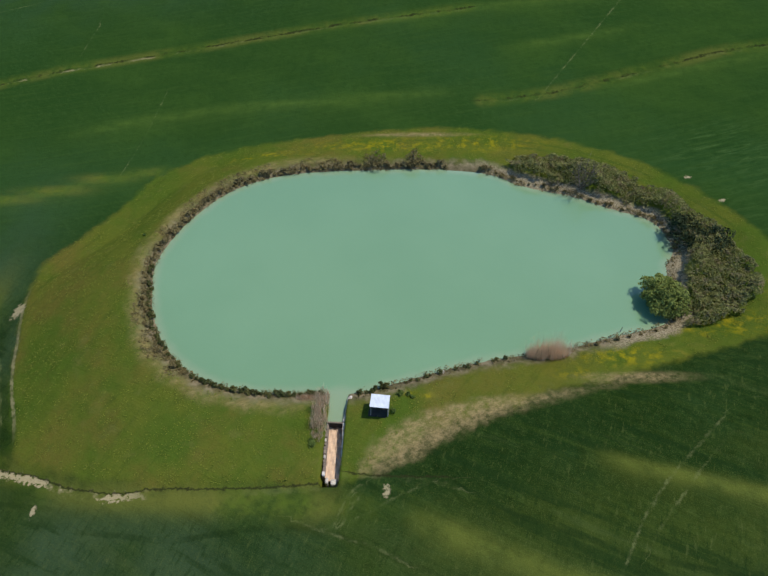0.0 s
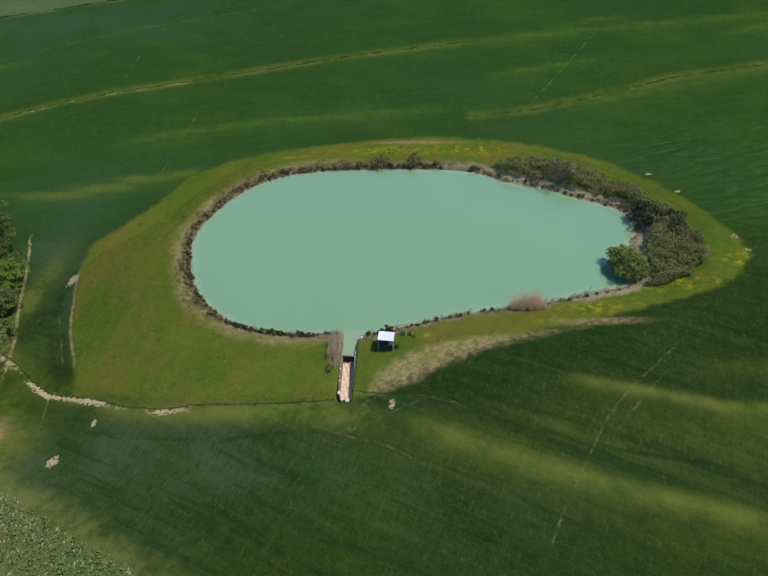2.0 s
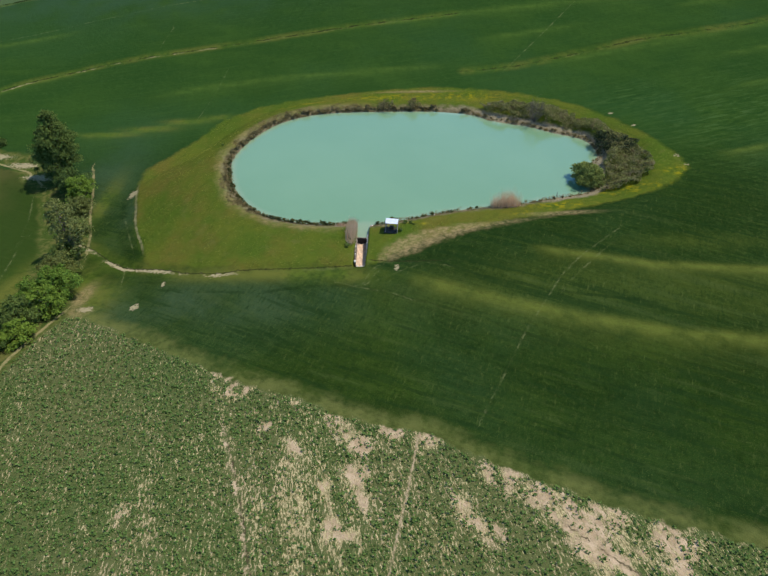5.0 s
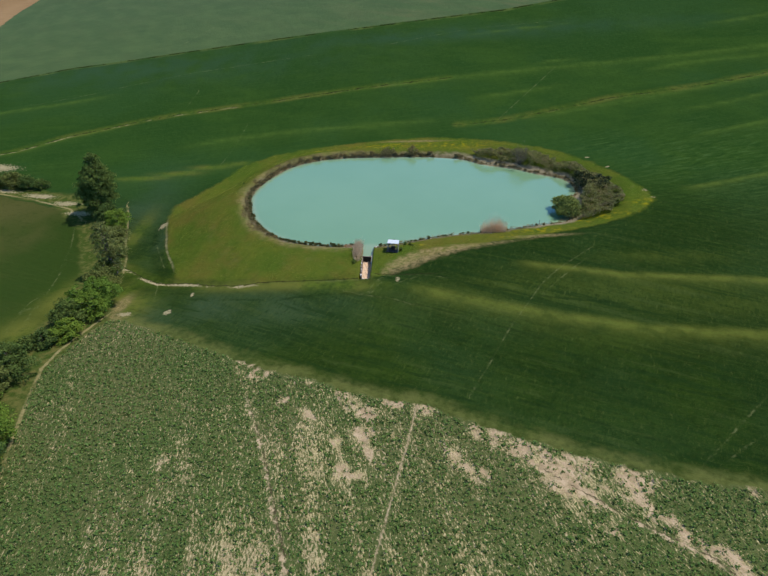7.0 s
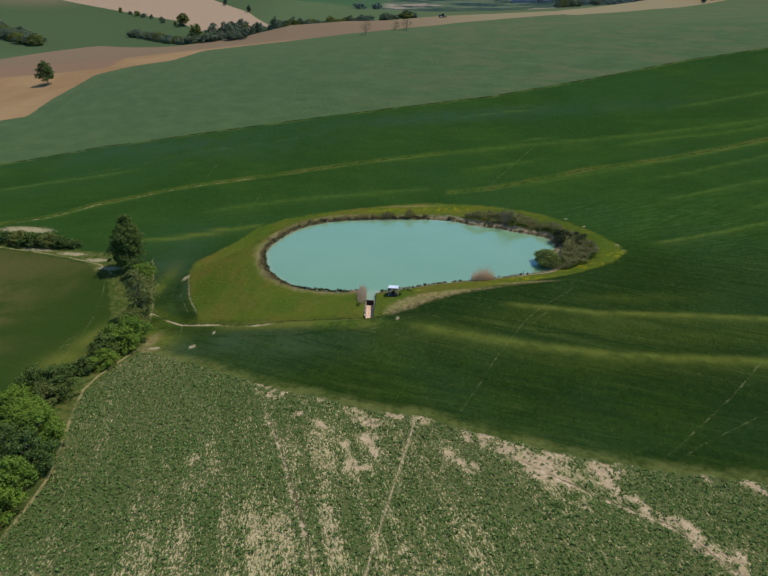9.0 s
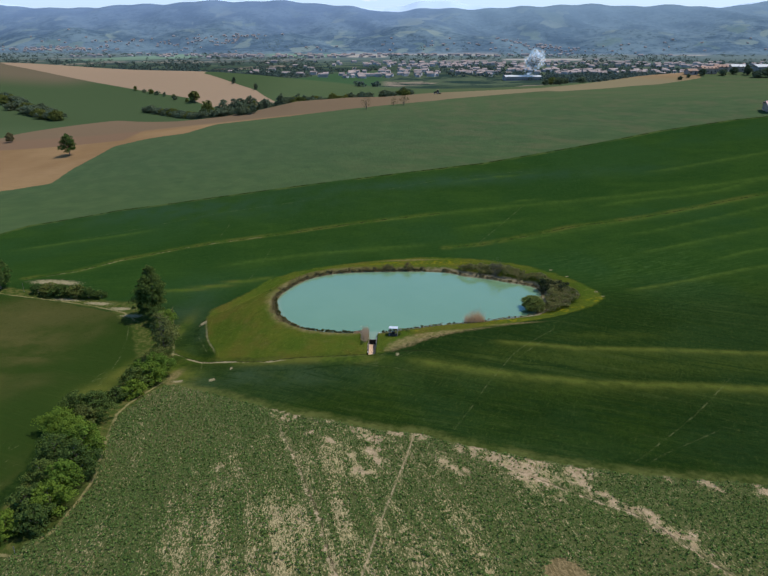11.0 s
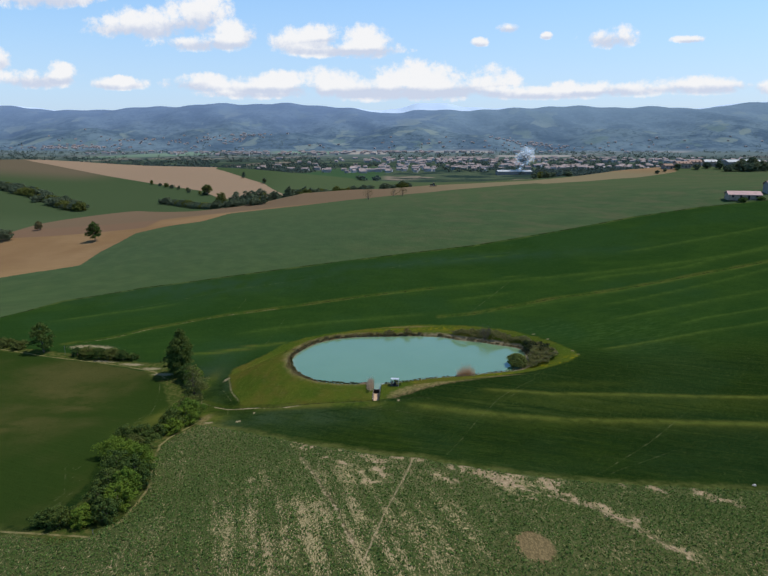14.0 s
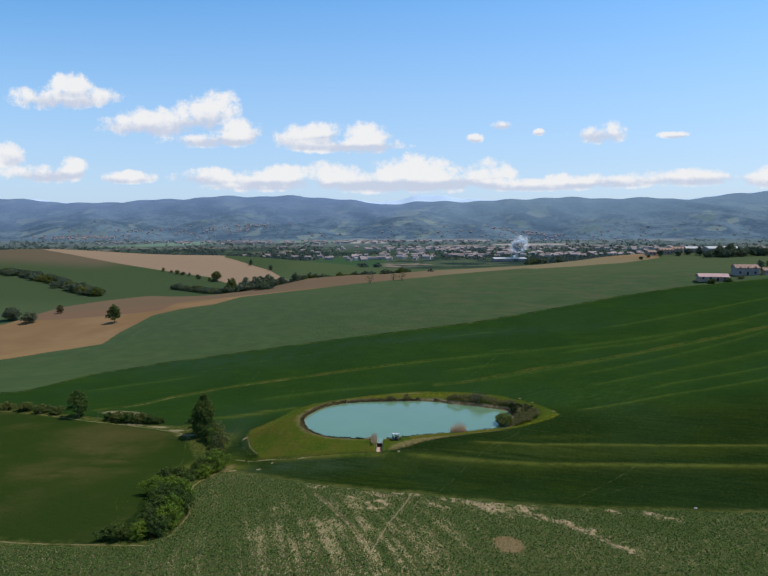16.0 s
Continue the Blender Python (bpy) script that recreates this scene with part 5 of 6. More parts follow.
tree("dark_bush", 36.6, 20.8, 3.2, 6.2, LEAF_EVERGREEN, "dark evergreen bush overhanging the shore", "bush", bare=0.0, spray=0.26, each=80, lobes=12, sink=0.3)
tree("dark_bush", 40.2, 18.4, 2.9, 6.4, LEAF_EVERGREEN, "dark evergreen bush in the bramble thicket", "bush", bare=0.0, spray=0.26, each=80, lobes=10, sink=0.3)
tree("shore_bush", -2.6, 36.0, 2.3, 4.0, LEAF_DEADWOOD, "dark bushy scrub on the far shore", "bush", bare=0.0, spray=0.22, each=80, lobes=10, sink=0.3)
tree("shore_bush", -8.6, 35.6, 1.5, 4.2, LEAF_DEADWOOD, "dark bushy scrub on the far shore", "bush", bare=0.0, spray=0.22, each=70, lobes=10, sink=0.3)


def bare_tree(x, y, tall):
    """A leafless shrub: forked stems only."""
    z = ground_at(x, y)
    ob = thing("bare_shrub", x, y, z, "leafless grey shrub on the water's edge", "shrub")
    bm = bmesh.new()
    for n in range(16):
        a, r = n * 2.4, tall * rng.uniform(0.25, 0.55)
        tip = Vector((r * math.cos(a), r * math.sin(a), tall * rng.uniform(0.6, 1.0)))
        limb(bm, (0, 0, -0.1), tip * 0.5, 0.05, 0.035, 5)
        limb(bm, tip * 0.5, tip, 0.035, 0.018, 4)
        for m in range(6):
            side = tip * rng.uniform(0.45, 0.85)
            limb(bm, side, side + Vector(rng.normal(0, 0.28 * tall, 3)) * 0.8 + Vector((0, 0, 0.22 * tall)), 0.022, 0.012, 4)
    part("stems", bm, TWIG, ob)


bare_tree(23.6, 30.6, 4.4)


# ---- growth along the water ----
def along_shore(first, last, step, out=(0.2, 0.6)):
    """Feet at about every step metres of the water line from one mark of SHORE to another, that far out from the water."""
    line = WATER_LINE[4 * first:4 * last + 1] if last < len(SHORE) else np.concatenate([WATER_LINE[4 * first:], WATER_LINE[:1]])
    run = np.concatenate([[0], np.cumsum(np.linalg.norm(np.diff(line, axis=0), axis=1))])
    for s in np.arange(step / 2, run[-1], step):
        s = min(run[-1], max(0, s + rng.uniform(-0.35, 0.35) * step))
        p = np.array([np.interp(s, run, line[:, 0]), np.interp(s, run, line[:, 1])])
        q = np.array([np.interp(s + 0.3, run, line[:, 0]), np.interp(s + 0.3, run, line[:, 1])]) - np.array([np.interp(s - 0.3, run, line[:, 0]), np.interp(s - 0.3, run, line[:, 1])])
        q /= np.linalg.norm(q) + 1e-9
        yield p + rng.uniform(*out) * np.array([-q[1], q[0]])


RUSH = [low_bush_mesh("rush_tuft", 0.48, 0.75, 230, 0.17, LEAF_RUSH) for _ in range(4)]
SCRUB = [low_bush_mesh("shore_shrub", 0.62, 0.75, 230, 0.18, LEAF_DEADWOOD) for _ in range(4)]
GREEN = [low_bush_mesh("green_shrub", 0.7, 0.7, 150, 0.18, LEAF_DEEP) for _ in range(3)]


def plant(name, meshes, p, scale, label, category, group):
    ob = new(name, meshes[int(rng.integers(len(meshes)))])
    s = scale * rng.uniform(0.6, 1.35)
    ob.matrix_world = pose(p[0], p[1], max(ground_at(*p), 0.0) - 0.04, 0, 0, float(rng.uniform(0, 360))) @ Matrix.Diagonal((s * rng.uniform(0.8, 1.4), s, s * rng.uniform(0.7, 1.3), 1))
    tagged(ob, label, category, group)


for first, last, step, scale in ((20, 23, 0.95, 0.72), (23, 24, 0.55, 0.9), (25, 28, 0.5, 0.82), (28, 32, 0.62, 0.82)):
    for p in along_shore(first, last, step, (0.0, 0.5)):
        if not -12.4 < p[0] < -8.6 and rng.uniform() < (0.72 if first < 24 else 0.93):
            plant("rush_tuft", RUSH, p, scale, "dark green tuft of rushes at the water's edge", "rushes", "rush tufts round the pond")
for first, last, step, scale, out in ((0, 5, 0.48, 0.80, (0.1, 0.9)), (5, 8, 0.7, 1.0, (0.2, 0.9)), (28, 32, 0.8, 0.75, (0.4, 1.2)), (8, 14, 1.2, 0.8, (0.0, 0.7)), (17, 20, 1.6, 0.55, (0.2, 0.8))):
    for p in along_shore(first, last, step, out):
        if not 3.0 < p[0] < 8.2 or p[1] < 20:
            plant("shore_shrub", SCRUB, p, scale, "brown half-dead scrub on the pond bank", "shrub", "scrub round the pond")
for x, y in ((-2.3, -8.4), (-3.3, -8.3), (-1.9, -8.7), (-41.2, 16.6), (-3.9, -10.6)):
    plant("green_shrub", GREEN, (x, y), 0.7, "small dark green shrub in the grass", "shrub", "shrubs in the grass")



def bank_scrub():
    """Dead grass and low stems in a ragged band round the water."""
    n = 60000
    x, y = rng.uniform(-43, 40, n), rng.uniform(-13, 40, n)
    out = -within_loop(x, y, WATER_LINE)
    wide = np.where((x < -14) & (y > -8), 2.3, 0.9) * (0.35 + mottle(x, y, 2.2, 51))
    ok = (out > -0.25) & (out < wide) & (mottle(x, y, 0.7, 52) + 0.4 * rng.uniform(0, 1, n) > 0.48) & ~((x > -12.4) & (x < -8.4) & (y < 0)) & ~((x > 3) & (x < 9) & (y > 20))
    x, y, out, wide = x[ok], y[ok], out[ok], wide[ok]
    x, y, out, wide = (np.repeat(v, 3) + (rng.normal(0, 0.12, 3 * len(x)) if k < 2 else 0) for k, v in enumerate((x, y, out, wide)))
    tall = 0.12 + 0.75 * mottle(x, y, 1.1, 53) * (1 - np.clip(out / wide, 0, 1))
    c = np.stack([x, y, np.maximum(height(x, y), 0) + tall * rng.uniform(0.1, 1.0, len(x))], -1)
    me = leaves("bank_scrub", c, np.tile([0.1, -0.3, 0.6], (len(c), 1)), 0.12, LEAF_DEADWOOD, 1.8)
    tagged(new("bank_scrub", me), "dry brown grass and scrub along the pond bank", "scrub", kind="stuff")


bank_scrub()

THICKET = [(9.6, 36.2), (15.8, 38.6), (23.1, 38.0), (29.8, 35.0), (37.4, 29.2), (42.4, 21.0), (44.2, 12.0), (43.0, 6.8), (39.5, 4.2), (34.5, 2.6), (31.6, 3.0)]


def thicket():
    """Brambles between the water and the grass track: a low, lumpy mass of leaf sprays."""
    n = 110000
    x, y = rng.uniform(9, 45, n), rng.uniform(1.5, 39, n)
    loop = [p for p in THICKET] + [(33.2, 6.0), (33.4, 12.0), (35.6, 17.5), (34.0, 24.8), (28.0, 27.6), (22.8, 30.0), (17.8, 31.4), (13.6, 33.0)]
    inside = within_loop(x, y, loop)
    ok = (inside > 0.1 + 1.5 * mottle(x, y, 1.3, 4)) & (within_loop(x, y, WATER_LINE) < -0.7 - 1.3 * mottle(x, y, 2.1, 6))
    x, y, inside = x[ok], y[ok], inside[ok]
    swell = 0.10 + 2.3 * mottle(x, y, 2.8, 8) ** 1.6 * ease(inside, 0, 1.8) + 1.0 * mottle(x, y, 0.95, 9) * ease(inside, -0.2, 0.8)
    z = height(x, y) + swell * rng.uniform(0.25, 1.0, len(x)) ** 0.4
    pts = np.stack([x, y, z], -1)
    me = leaves("bramble_thicket", pts, np.tile([0.0, -0.15, 0.8], (len(x), 1)), 0.15, LEAF_BRAMBLE, 2.6)
    tagged(new("bramble_thicket", me), "tangled grey-green brambles on the bank", "brambles", kind="stuff")


thicket()


def reeds(x, y, rx, ry, n, tall, label, turn=0):
    a, r = rng.uniform(0, 2 * math.pi, n), np.sqrt(rng.uniform(0, 1, n))
    fx, fy = x + rx * r * np.cos(a), y + ry * r * np.sin(a)
    fz = np.maximum(height(fx, fy), -0.1)
    tagged(new("reed_bed", blades("reed_bed", fx, fy, fz, tall * (1.05 - 0.35 * r.repeat(7)) * mottle(fx, fy, 0.7, 3).repeat(7) ** 0.5, 0.024, 7, LEAF_REED, 0.20)), label, "reeds", "dead reeds")


reeds(14.4, -1.5, 2.7, 1.0, 170, 5.0, "clump of dry pinkish reeds on the shore")
reeds(-12.2, -11.2, 0.9, 3.6, 150, 3.8, "row of dry pinkish reeds beside the spillway")
reeds(-14.0, -9.0, 1.4, 0.6, 90, 1.2, "low dry reeds by the dam")
plant("green_shrub", GREEN, (-12.5, -14.9), 1.0, "small dark green shrub in the grass", "shrub", "shrubs in the grass")


def stake(x, y, tall, label):
    bm = bmesh.new()
    limb(bm, (0, 0, -0.3), (0.08, 0.03, tall), 0.05, 0.04, 6)
    me = bpy.data.meshes.new("stake")
    bm.to_mesh(me)
    bm.free()
    me.materials.append(HUTWOOD)
    ob = new("stake", me)
    ob.location = (x, y, ground_at(x, y))
    tagged(ob, label, "stake")


stake(24.4, 3.0, 1.3, "thin grey wooden stake at the water's edge")
stake(-51.1, -84.9, 1.2, "thin pale marker stake at the corner of the field")
stake(-119.0, 25.0, 3.4, "thin grey pole beside the field path")


def stone(x, y, r, label, name="stone"):
    bm = bmesh.new()
    bmesh.ops.create_icosphere(bm, subdivisions=2, radius=r)
    for v in bm.verts:
        v.co *= 1 + 0.25 * math.sin(5 * v.co.x / r + 3 * v.co.y / r) * math.cos(4 * v.co.z / r)
        v.co.z *= 0.6
    me = bpy.data.meshes.new(name)
    bm.to_mesh(me)
    bm.free()
    me.materials.append(STONE)
    ob = new(name, me)
    ob.location = (x, y, max(0.0, ground_at(x, y)) + r * 0.25)
    tagged(ob, label, "stone")


stone(1.7, -4.5, 0.24, "pale stone at the water's edge")
stone(-9.0, -8.7, 0.22, "pale stone at the spillway's mouth")
stone(60.7, -65.9, 0.34, "grey boulder in the field margin")


# ---- young crop and grass, blade by blade where the camera passes nearest ----
def crop_rows():
    """Low leafy plants in drills across the sparse field."""
    turn = radians(17)
    p, q = np.meshgrid(np.arange(-115, 75, 0.60), np.arange(-135, -15, 0.54))
    p, q = p.ravel(), q.ravel()
    p, q = p + rng.normal(0, 0.13, p.size), q + rng.normal(0, 0.17, q.size)
    x, y = p * math.cos(turn) - q * math.sin(turn), p * math.sin(turn) + q * math.cos(turn)
    near = (y > -116) & (y < -28) & (abs(x) < 90)
    x, y = x[near], y[near]
    ok = within_loop(x, y, CROP) > 0.2
    x, y = x[ok], y[ok]
    ok = crop_cover(x, y) + 0.6 * (rng.uniform(0, 1, len(x)) - 0.5) + 0.55 * (mottle(x, y, 1.1, 12) - 0.5) > 0.47
    ok &= np.hypot(x - HAY_RING[0], 0.62 * (y - HAY_RING[1])) > 2.5
    ok &= far_from_line(x, y, TRAMS[-1]) > 0.34
    ok &= np.minimum(*(far_from_line(x, y, line) for line in CRACKS)) > 0.5
    x, y = x[ok], y[ok]
    z = height(x, y)
    each = 8
    size = np.repeat(rng.uniform(0.6, 1.25, len(x)), each)
    v = rng.normal(0, 1, (len(size), 3))
    v /= np.linalg.norm(v, axis=1)[:, None]
    v[:, 2] = abs(v[:, 2])
    c = np.repeat(np.stack([x, y, z + 0.04], -1), each, 0) + v * (size * rng.uniform(0.5, 1.0, len(size)))[:, None] * np.array([0.29, 0.29, 0.36])
    me = leaves("young_crop", c, v + np.array([0.0, 0.0, 0.5]), 0.20 * size, LEAF_CROP)
    tagged(new("young_crop", me), "patchy rows of young leafy crop on pale clay", "crop", kind="stuff")


crop_rows()


def grass_tufts():
    """Rough grass on the dam and the track round the pond."""
    n = 45000
    x, y = rng.uniform(-60, 50, n), rng.uniform(-21, 47, n)
    ok = (within_loop(x, y, RING) > 0.2) & (within_loop(x, y, WATER_LINE) < -1.6) & ~((abs(x + 10.45) < 1.7) & (y < -7))
    ok &= within_loop(x, y, RING) > 0.2 + 3.0 * ((x > 10) & (x < 28) & (y < 6))
    ok &= (within_loop(x, y, STRAW_STRIP) < 0) | (rng.uniform(0, 1, n) < 0.25)
    ok &= mottle(x, y, 1.4, 21) + 0.5 * rng.uniform(0, 1, n) > 0.72
    x, y = x[ok], y[ok]
    c = np.repeat(np.stack([x, y, height(x, y) + 0.03], -1), 3, 0) + rng.normal(0, 0.14, (3 * len(x), 3)) * np.array([1, 1, 0.4])
    me = leaves("grass", c, np.tile([0.5, 0.1, 3.4], (len(c), 1)), 0.11, LEAF_GRASS)
    tagged(new("grass", me), "rough olive-green grass on the dam", "grass", kind="stuff")


LEAF_GRASS = leafy("rough_grass_blades", (0.074, 0.112, 0.016), (0.134, 0.146, 0.030))
grass_tufts()

# ---- farms, woods and village in the distance ----
def house(name, x, y, wide, deep, wall, rise, wall_look, roof_look, label, turn=0.0, storeys=1, sink=0.6):
    """Walls with windows and a door, under a gabled roof with eaves."""
    z = ground_at(x, y) - sink
    ob = thing(name, x, y, z, label, "house" if "house" in name else "barn", turn=turn)
    a, b, h = wide / 2, deep / 2, wall + sink
    bm = bmesh.new()
    v = [bm.verts.new(p) for p in ((-a, -b, 0), (a, -b, 0), (a, b, 0), (-a, b, 0), (-a, -b, h), (a, -b, h), (a, b, h), (-a, b, h), (-a, 0, h + rise), (a, 0, h + rise))]
    for f in ((0, 1, 5, 4), (2, 3, 7, 6), (1, 2, 6, 9, 5), (3, 0, 4, 8, 7)):
        bm.faces.new([v[k] for k in f])
    part("wall", bm, wall_look, ob)
    bm = bmesh.new()
    e, drop, t = 0.6, 0.6 * rise / b, 0.22
    for s in (-1, 1):
        r = [bm.verts.new(p) for p in ((-a - e, s * (b + e), h - drop + 0.05), (a + e, s * (b + e), h - drop + 0.05), (a + e, 0, h + rise + 0.05), (-a - e, 0, h + rise + 0.05))]
        u = [bm.verts.new(p.co + Vector((0, 0, t))) for p in r]
        for f in ((r[0], r[1], r[2], r[3]), (u[3], u[2], u[1], u[0]), (r[0], u[0], u[1], r[1]), (r[1], u[1], u[2], r[2]), (r[3], u[3], u[0], r[0])):
            bm.faces.new(f)
    part("roof", bm, roof_look, ob)
    count = max(2, int(wide / 3.4))
    for level in range(storeys):
        for k in range(count):
            wx, wz = -a + wide * (k + 0.5) / count, sink + 1.0 + level * 2.9
            door = level == 0 and k == count // 2
            part("door" if door else "window", boxes((wx - 0.55, wx + 0.55, -b - 0.06, -b + 0.05, sink if door else wz, sink + 2.1 if door else wz + 1.3)), PLANK if door else GLASS_DARK, ob)
    return ob


house("farm_shed", 177.5, 176.0, 15.5, 9.0, 2.5, 1.5, RENDER_PINK, ROOF_PINK, "long low farm shed with a faded pink roof", -12)
house("farm_house", 201.5, 186.0, 12.5, 9.0, 4.4, 1.7, RENDER_GREY, ROOF_TILE, "two-storey grey farmhouse beside the shed", -8, 2)
house("farm_shed", 214.0, 181.0, 9.0, 6.0, 2.4, 1.2, RENDER_PINK, ROOF_TILE, "small lean-to shed beside the farmhouse", -10)
house("farm_house", 270.0, 476.0, 14.0, 9.0, 4.2, 1.8, RENDER_PINK, ROOF_TILE, "low brown farmhouse on the brow of the hill", 5, 2)
house("farm_house", 288.0, 490.0, 11.0, 9.0, 4.4, 1.8, RENDER_PINK, ROOF_TILE, "small brick farmhouse on the brow of the hill", -10, 2)
house("farm_house", 252.0, 468.0, 9.0, 7.0, 3.2, 1.5, RENDER_GREY, ROOF_TILE, "small grey outbuilding on the brow of the hill", 12, 1)
house("farm_house", 306.0, 496.0, 12.0, 8.0, 4.6, 1.8, RENDER_PINK, ROOF_PALE, "two-storey house with a pale roof on the brow", -4, 2)
house("far_barn", 340.0, 500.0, 34.0, 14.0, 5.0, 2.0, RENDER_GREY, ROOF_PALE, "long barn with a pale metal roof", 4, 1)
house("factory_hall", 186.0, 1004.0, 62.0, 30.0, 6.0, 2.0, RENDER_GREY, ROOF_PALE, "wide low factory hall in the valley", 3, 1)

for x, y, tall, wide, leaf, label in (
        (-215.4, 234.0, 12.6, 11.5, LEAF_DEEP, "lone round tree in the ploughed field"), (-314, 266, 10, 15, LEAF_FAR, "broad dark tree below the ploughed field"),
        (-292, 254, 8, 12, LEAF_FAR, "broad dark tree below the ploughed field"), (-287, 287, 6.5, 7, LEAF_DEADWOOD, "brownish tree below the ploughed field"),
        
        (-226, 650, 8, 6, LEAF_FAR, "small tree on the ploughed hill"), (-190, 615, 7, 6, LEAF_FAR, "small tree on the ploughed hill"), (-236, 530, 12, 13, LEAF_SILVER, "rounded grey tree at the hill's foot"),
        (-120, 322, 7, 6, LEAF_FAR, "dark tree at the end of the ploughed field"), (317, 455, 11, 14, LEAF_FAR, "dark trees behind the farm"), (332, 462, 12, 14, LEAF_FAR, "dark trees behind the farm"),
        (350, 455, 9, 12, LEAF_FAR, "dark trees behind the farm"), (304, 470, 9, 8, LEAF_FAR, "dark trees behind the farm"), (260, 462, 6, 7, LEAF_FAR, "small tree by the farmhouse"), (280, 466, 5, 8, LEAF_FAR, "small tree by the farmhouse"), (294, 474, 6, 8, LEAF_FAR, "small tree by the farmhouse"), (244, 452, 3, 4, LEAF_FAR, "low bush on the field edge"), (232, 440, 3, 4, LEAF_FAR, "low bush on the field edge"),
        (228, 205, 7, 7, LEAF_FAR, "dark tree beside the grey farmhouse"), (222, 176, 3, 5, LEAF_DEEP, "low bush beside the grey farmhouse"), (174, 168.5, 2.2, 5, LEAF_DEEP, "low bush in front of the shed"),
        (183, 168.0, 1.6, 4, LEAF_DEEP, "low bush in front of the shed"), (192, 172, 1.8, 4, LEAF_BRAMBLE, "low bush in front of the shed"), (240, 240, 6, 6, LEAF_FAR, "tree on the farm road")):
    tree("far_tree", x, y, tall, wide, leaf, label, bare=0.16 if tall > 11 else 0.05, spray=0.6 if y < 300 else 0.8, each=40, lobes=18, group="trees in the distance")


for x, y, tall, wide in ((-34.4, 296, 8.5, 8.5), (-9.1, 305, 6.5, 9.0), (-16, 306, 5.5, 7.0)):
    tree("crest_tree", x, y, tall, wide, LEAF_DEADWOOD, "thin leafless brown tree on the field crest", bare=0.12, spray=0.36, each=7, lobes=15, group="bare trees on the crest")


def wood_row(points, count, tall, wide, spread, label):
    """A strip of wood: separate trees along a line."""
    p = np.array(points, float)
    run = np.concatenate([[0], np.cumsum(np.linalg.norm(np.diff(p, axis=0), axis=1))])
    for k in range(count):
        s = run[-1] * (k + rng.uniform(0.2, 0.8)) / count
        x, y = np.interp(s, run, p[:, 0]) + rng.normal(0, spread), np.interp(s, run, p[:, 1]) + rng.normal(0, spread)
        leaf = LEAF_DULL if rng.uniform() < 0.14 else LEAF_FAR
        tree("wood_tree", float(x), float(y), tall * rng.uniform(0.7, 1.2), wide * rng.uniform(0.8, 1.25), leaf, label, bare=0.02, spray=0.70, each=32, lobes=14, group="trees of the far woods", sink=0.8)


wood_row([(-540, 555), (-510, 547), (-471, 535), (-399, 475), (-334, 410), (-313, 393)], 48, 8.5, 15, 6, "dark tree of the strip of wood on the slope")
wood_row([(-262, 466), (-209, 414), (-163, 346), (-134, 326), (-122, 330)], 34, 6.5, 10, 3, "tree of the wooded ditch behind the field")
wood_row([(-334, 604), (-273, 562), (-236, 527)], 9, 5, 6, 2, "small tree of the hedge on the slope")
wood_row([(-125, 440), (-97, 466), (-76, 470), (-40, 480), (0, 500)], 30, 8, 12, 4, "tree of the hedge behind the crest")
wood_row([(-163, 352), (-138, 380), (-108, 398), (-84, 405)], 22, 12.5, 12, 4, "tree of the wood behind the crest")
wood_row([(300, 452), (318, 448), (340, 452), (372, 462)], 12, 9.5, 11, 3, "dark tree beside the farm on the brow")
wood_row([(140, 545), (150, 600), (200, 640)], 5, 8, 11, 5, "dark tree below the farm hill")


def tractor(x, y):
    """A small tractor at work on the strip of tilled soil."""
    ob = thing("tractor", x, y, ground_at(x, y) + 0.05, "small dark tractor on the strip of tilled soil", "tractor", turn=80)
    part("bonnet", boxes((-0.45, 0.45, 0.2, 2.2, 0.9, 1.7), soft=0.1), PLANK, ob, "dark engine bonnet")
    part("cab", boxes((-0.75, 0.75, -1.3, 0.2, 0.9, 2.7), soft=0.12), GLASS_DARK, ob, "glazed cab")
    part("cab_roof", boxes((-0.85, 0.85, -1.4, 0.3, 2.7, 2.85), soft=0.04), ROOF_TILE, ob)
    part("harrow", boxes((-1.5, 1.5, -3.0, -2.0, 0.2, 0.7), soft=0.06), PLANK, ob)
    for wx, wy, r, w in ((-0.95, -0.8, 0.85, 0.28), (0.95, -0.8, 0.85, 0.28), (-0.8, 1.7, 0.55, 0.2), (0.8, 1.7, 0.55, 0.2)):
        bm = bmesh.new()
        bmesh.ops.create_cone(bm, cap_ends=True, segments=18, radius1=r, radius2=r, depth=2 * w, matrix=Matrix.Translation((wx, wy, r)) @ Matrix.Rotation(math.pi / 2, 4, "Y"))
        wheel = part("wheel", bm, PLANK, ob, "dark rubber tyre")
        bm = bmesh.new()
        bmesh.ops.create_cone(bm, cap_ends=True, segments=12, radius1=r * 0.5, radius2=r * 0.5, depth=2 * w + 0.06, matrix=Matrix.Translation((wx, wy, r)) @ Matrix.Rotation(math.pi / 2, 4, "Y"))
        part("rim", bm, ROOF_PALE, wheel, "pale wheel rim")


tractor(15.5, 349.0)


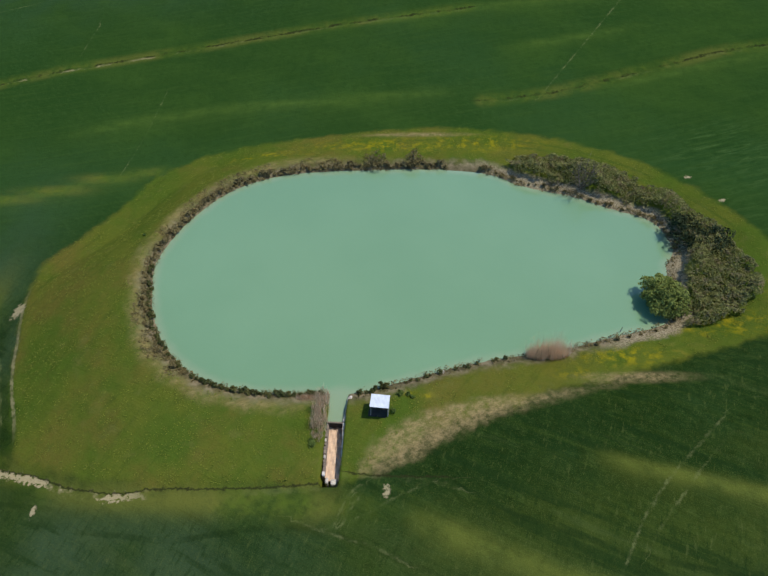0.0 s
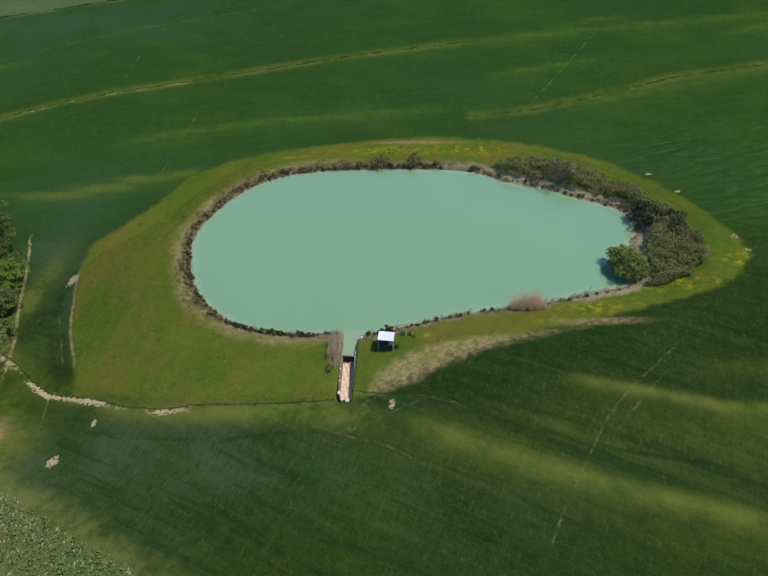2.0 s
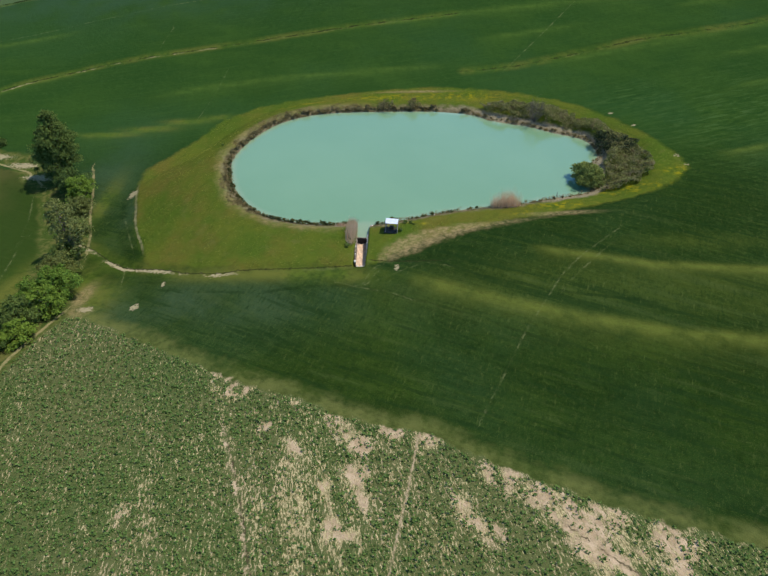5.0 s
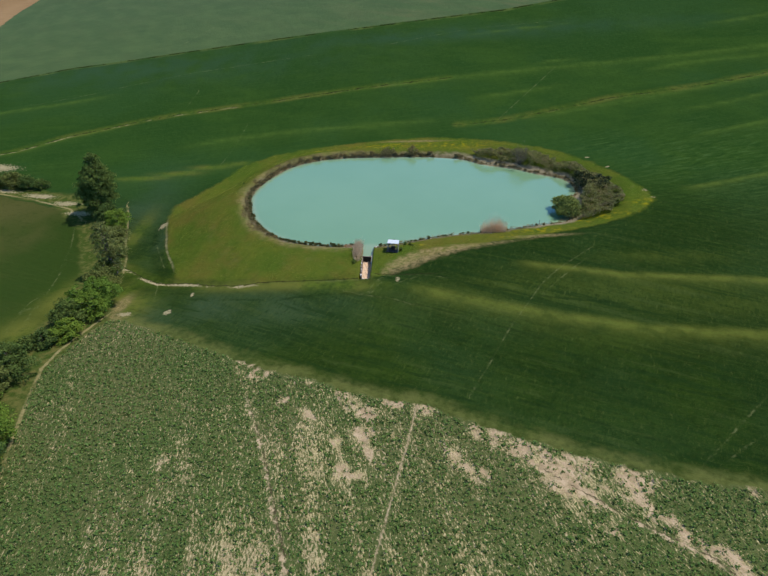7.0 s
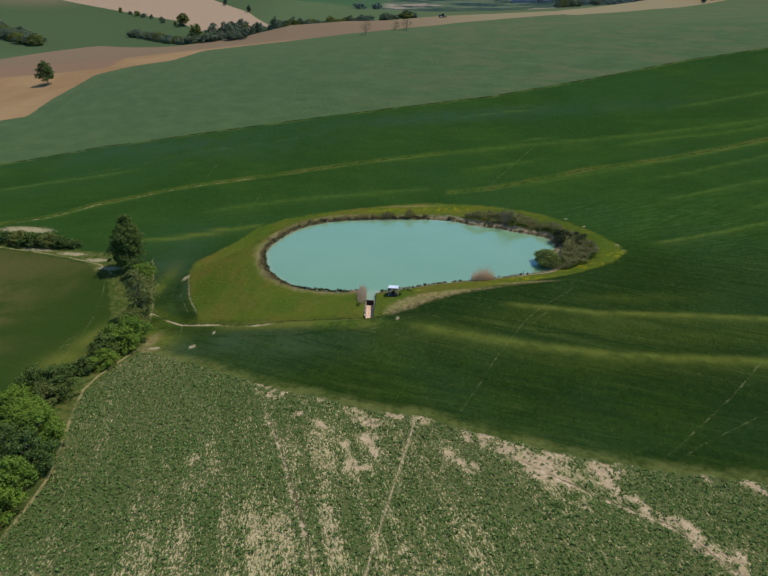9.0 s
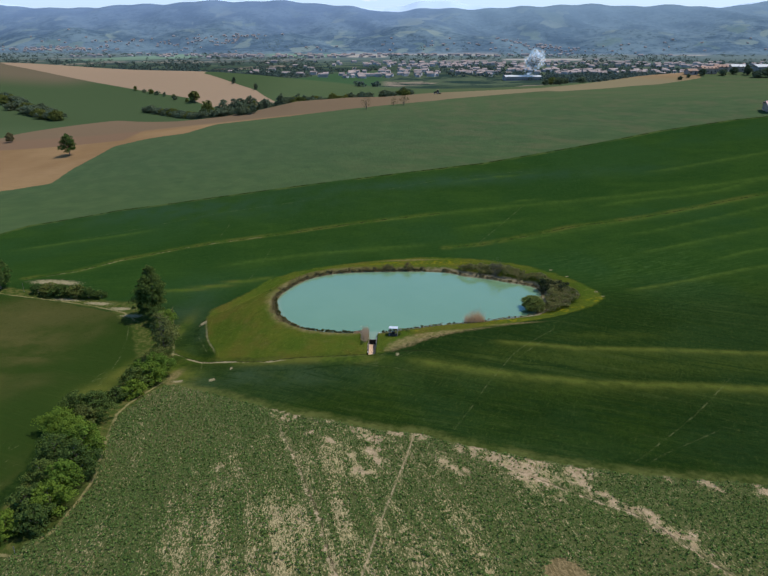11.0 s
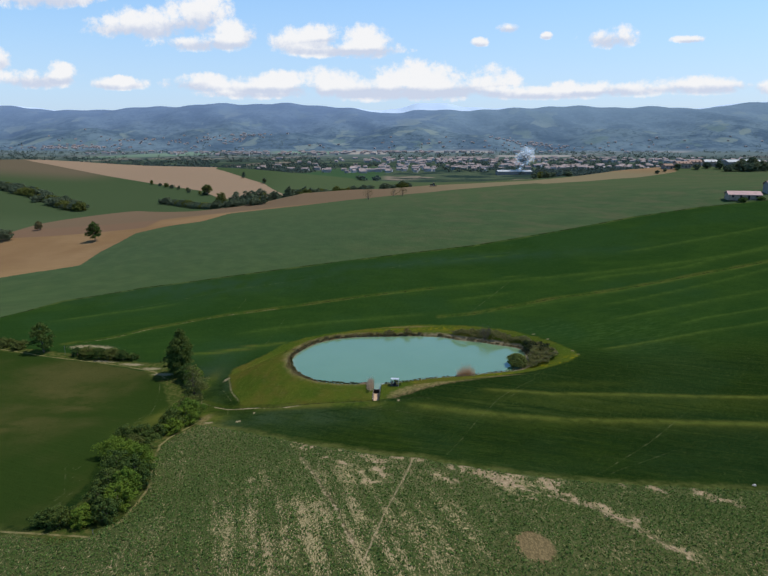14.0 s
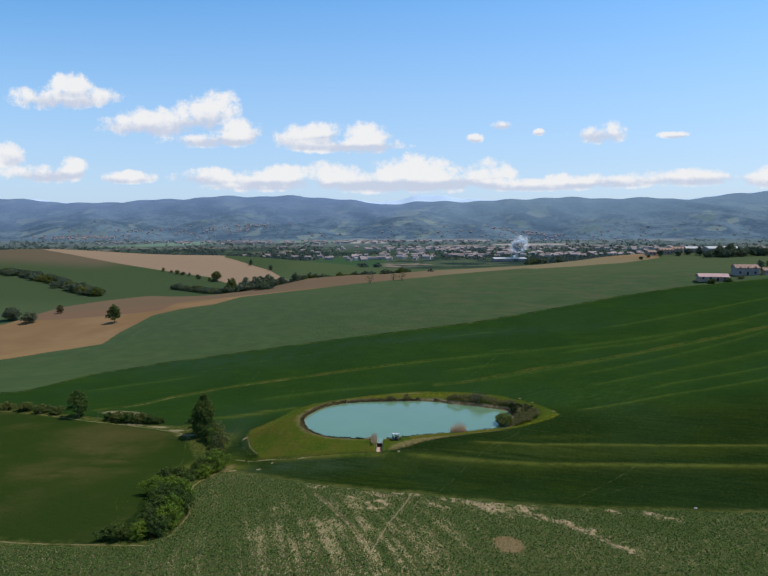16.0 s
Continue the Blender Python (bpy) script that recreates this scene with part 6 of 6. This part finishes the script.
def valley_trees():
    """Hedges, copses and gardens of the valley floor."""
    far = 1 / rng.uniform(1 / 3500, 1 / 850, 7500)
    side = rng.uniform(-0.78, 0.78, len(far))
    x, y = side * far, far - 180
    ok = mottle(x, y * 0.6, 150, 31) + 0.35 * mottle(x, y, 40, 32) > 0.60
    ok &= (np.maximum.reduce([within_loop(x, y, p) for p in MEADS + FALLOWS]) < 0) & (within_loop(x, y, BROWN_HILL) < -6)
    x, y = x[ok], y[ok]
    z = height(x, y)
    ok = (z < 12) | (y > 2900)
    x, y, z = x[ok], y[ok], z[ok]
    grow = np.repeat(np.maximum(1.0, y / 1500), 26)
    c = np.repeat(np.stack([x, y, z + 3], -1), 26, 0)
    ball = rng.normal(0, 1, c.shape)
    ball /= np.linalg.norm(ball, axis=1)[:, None]
    c += ball * rng.uniform(0.6, 1.0, (len(c), 1)) * np.repeat(rng.uniform(0.6, 1.3, (len(x), 1)), 26, 0) * np.array([6.0, 6.0, 3.6]) * grow[:, None]
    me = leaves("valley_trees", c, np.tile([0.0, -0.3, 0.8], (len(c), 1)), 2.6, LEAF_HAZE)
    tagged(new("valley_trees", me), "hedges and copses scattered over the valley", "trees", kind="stuff")


def village():
    """The houses of the town in the valley."""
    spots_at = [(250, 1250, 420, 120, 150), (420, 1700, 600, 160, 110), (-700, 2450, 500, 160, 90), (-150, 2700, 700, 150, 80), (900, 1500, 300, 150, 60), (-100, 1100, 160, 60, 26), (500, 3250, 900, 120, 60), (-1850, 3120, 230, 50, 80), (-1020, 3400, 240, 90, 50), (650, 3390, 170, 80, 50), (80, 1600, 260, 150, 70), (-1500, 3300, 500, 120, 50)]
    verts, faces, kinds = [], [], []
    for cx, cy, rx, ry, n in spots_at:
        for _ in range(n):
            x, y = cx + rng.normal(0, rx * 0.6), cy + rng.normal(0, ry * 0.6)
            z = ground_at(x, y)
            grow = 1.0 if y > 3000 else min(1.5, max(1.0, y / 1500))
            w, d, h, t = rng.uniform(7, 16) * grow, rng.uniform(7, 11), rng.uniform(3.5, 6.5) * grow ** 0.5, rng.uniform(-0.5, 0.5)
            a, b, k = w / 2, d / 2, len(verts)
            for px, py, pz in ((-a, -b, -1), (a, -b, -1), (a, b, -1), (-a, b, -1), (-a, -b, h), (a, -b, h), (a, b, h), (-a, b, h), (-a, 0, h + 2.2), (a, 0, h + 2.2)):
                verts.append((x + px * math.cos(t) - py * math.sin(t), y + px * math.sin(t) + py * math.cos(t), z + pz))
            faces += [(k, k + 1, k + 5, k + 4), (k + 2, k + 3, k + 7, k + 6), (k + 1, k + 2, k + 6, k + 5), (k + 3, k, k + 4, k + 7), (k + 4, k + 5, k + 9, k + 8), (k + 6, k + 7, k + 8, k + 9)]
            kinds += [0, 0, 0, 0, 1, 1]
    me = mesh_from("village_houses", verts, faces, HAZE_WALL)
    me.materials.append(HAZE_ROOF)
    me.polygons.foreach_set("material_index", np.array(kinds, np.int32))
    tagged(new("village_houses", me), "cream and terracotta houses of the valley town", "houses", kind="stuff")


# valley leaves, walls and roofs carry distance haze in their base colours
LEAF_HAZE = leafy("hazed_valley_foliage", (0.060, 0.085, 0.074), (0.085, 0.115, 0.100))
HAZE_WALL = plain("hazed_town_wall", (0.36, 0.33, 0.315), 0.9, 0.25, 0.05)
HAZE_ROOF = plain("hazed_town_roof", (0.30, 0.235, 0.215), 0.9, 0.25, 0.04)
valley_trees()
village()


def smoke():
    """A thin white plume over the factory hall."""
    k = Look("thin_smoke")
    veil = k.t.nodes.new("ShaderNodeBsdfTransparent")
    white = k.node("ShaderNodeAddShader", k.node("ShaderNodeBsdfDiffuse", (0.8, 0.8, 0.8)).outputs[0], k.node("ShaderNodeBsdfTranslucent", (0.8, 0.8, 0.8)).outputs[0])
    both = k.node("ShaderNodeMixShader", 0.09)
    k.t.links.new(veil.outputs[0], both.inputs[1]), k.t.links.new(white.outputs[0], both.inputs[2])
    k.t.links.new(both.outputs[0], k.t.nodes["Material Output"].inputs["Surface"])
    bm = bmesh.new()
    for n in range(46):
        h = rng.uniform(0, 1) ** 0.8
        r = (2.2 + 6.0 * h) * rng.uniform(0.5, 1.1)
        m = Matrix.Translation((rng.normal(0, 2.0 + 8.5 * h) + 9 * h + 22 * max(0, h - 0.7), rng.normal(0, 3), 3 + 36 * h)) @ Matrix.Diagonal((r, r, r * rng.uniform(0.8, 1.6), 1))
        bmesh.ops.create_icosphere(bm, subdivisions=2, radius=1.0, matrix=m)
    for f in bm.faces:
        f.smooth = True
    me = bpy.data.meshes.new("smoke_plume")
    bm.to_mesh(me)
    bm.free()
    me.materials.append(k.m)
    ob = new("smoke_plume", me)
    ob.location = (198, 1000, ground_at(198, 1000) + 4)
    tagged(ob, "thin white smoke rising from the factory", "smoke")


smoke()
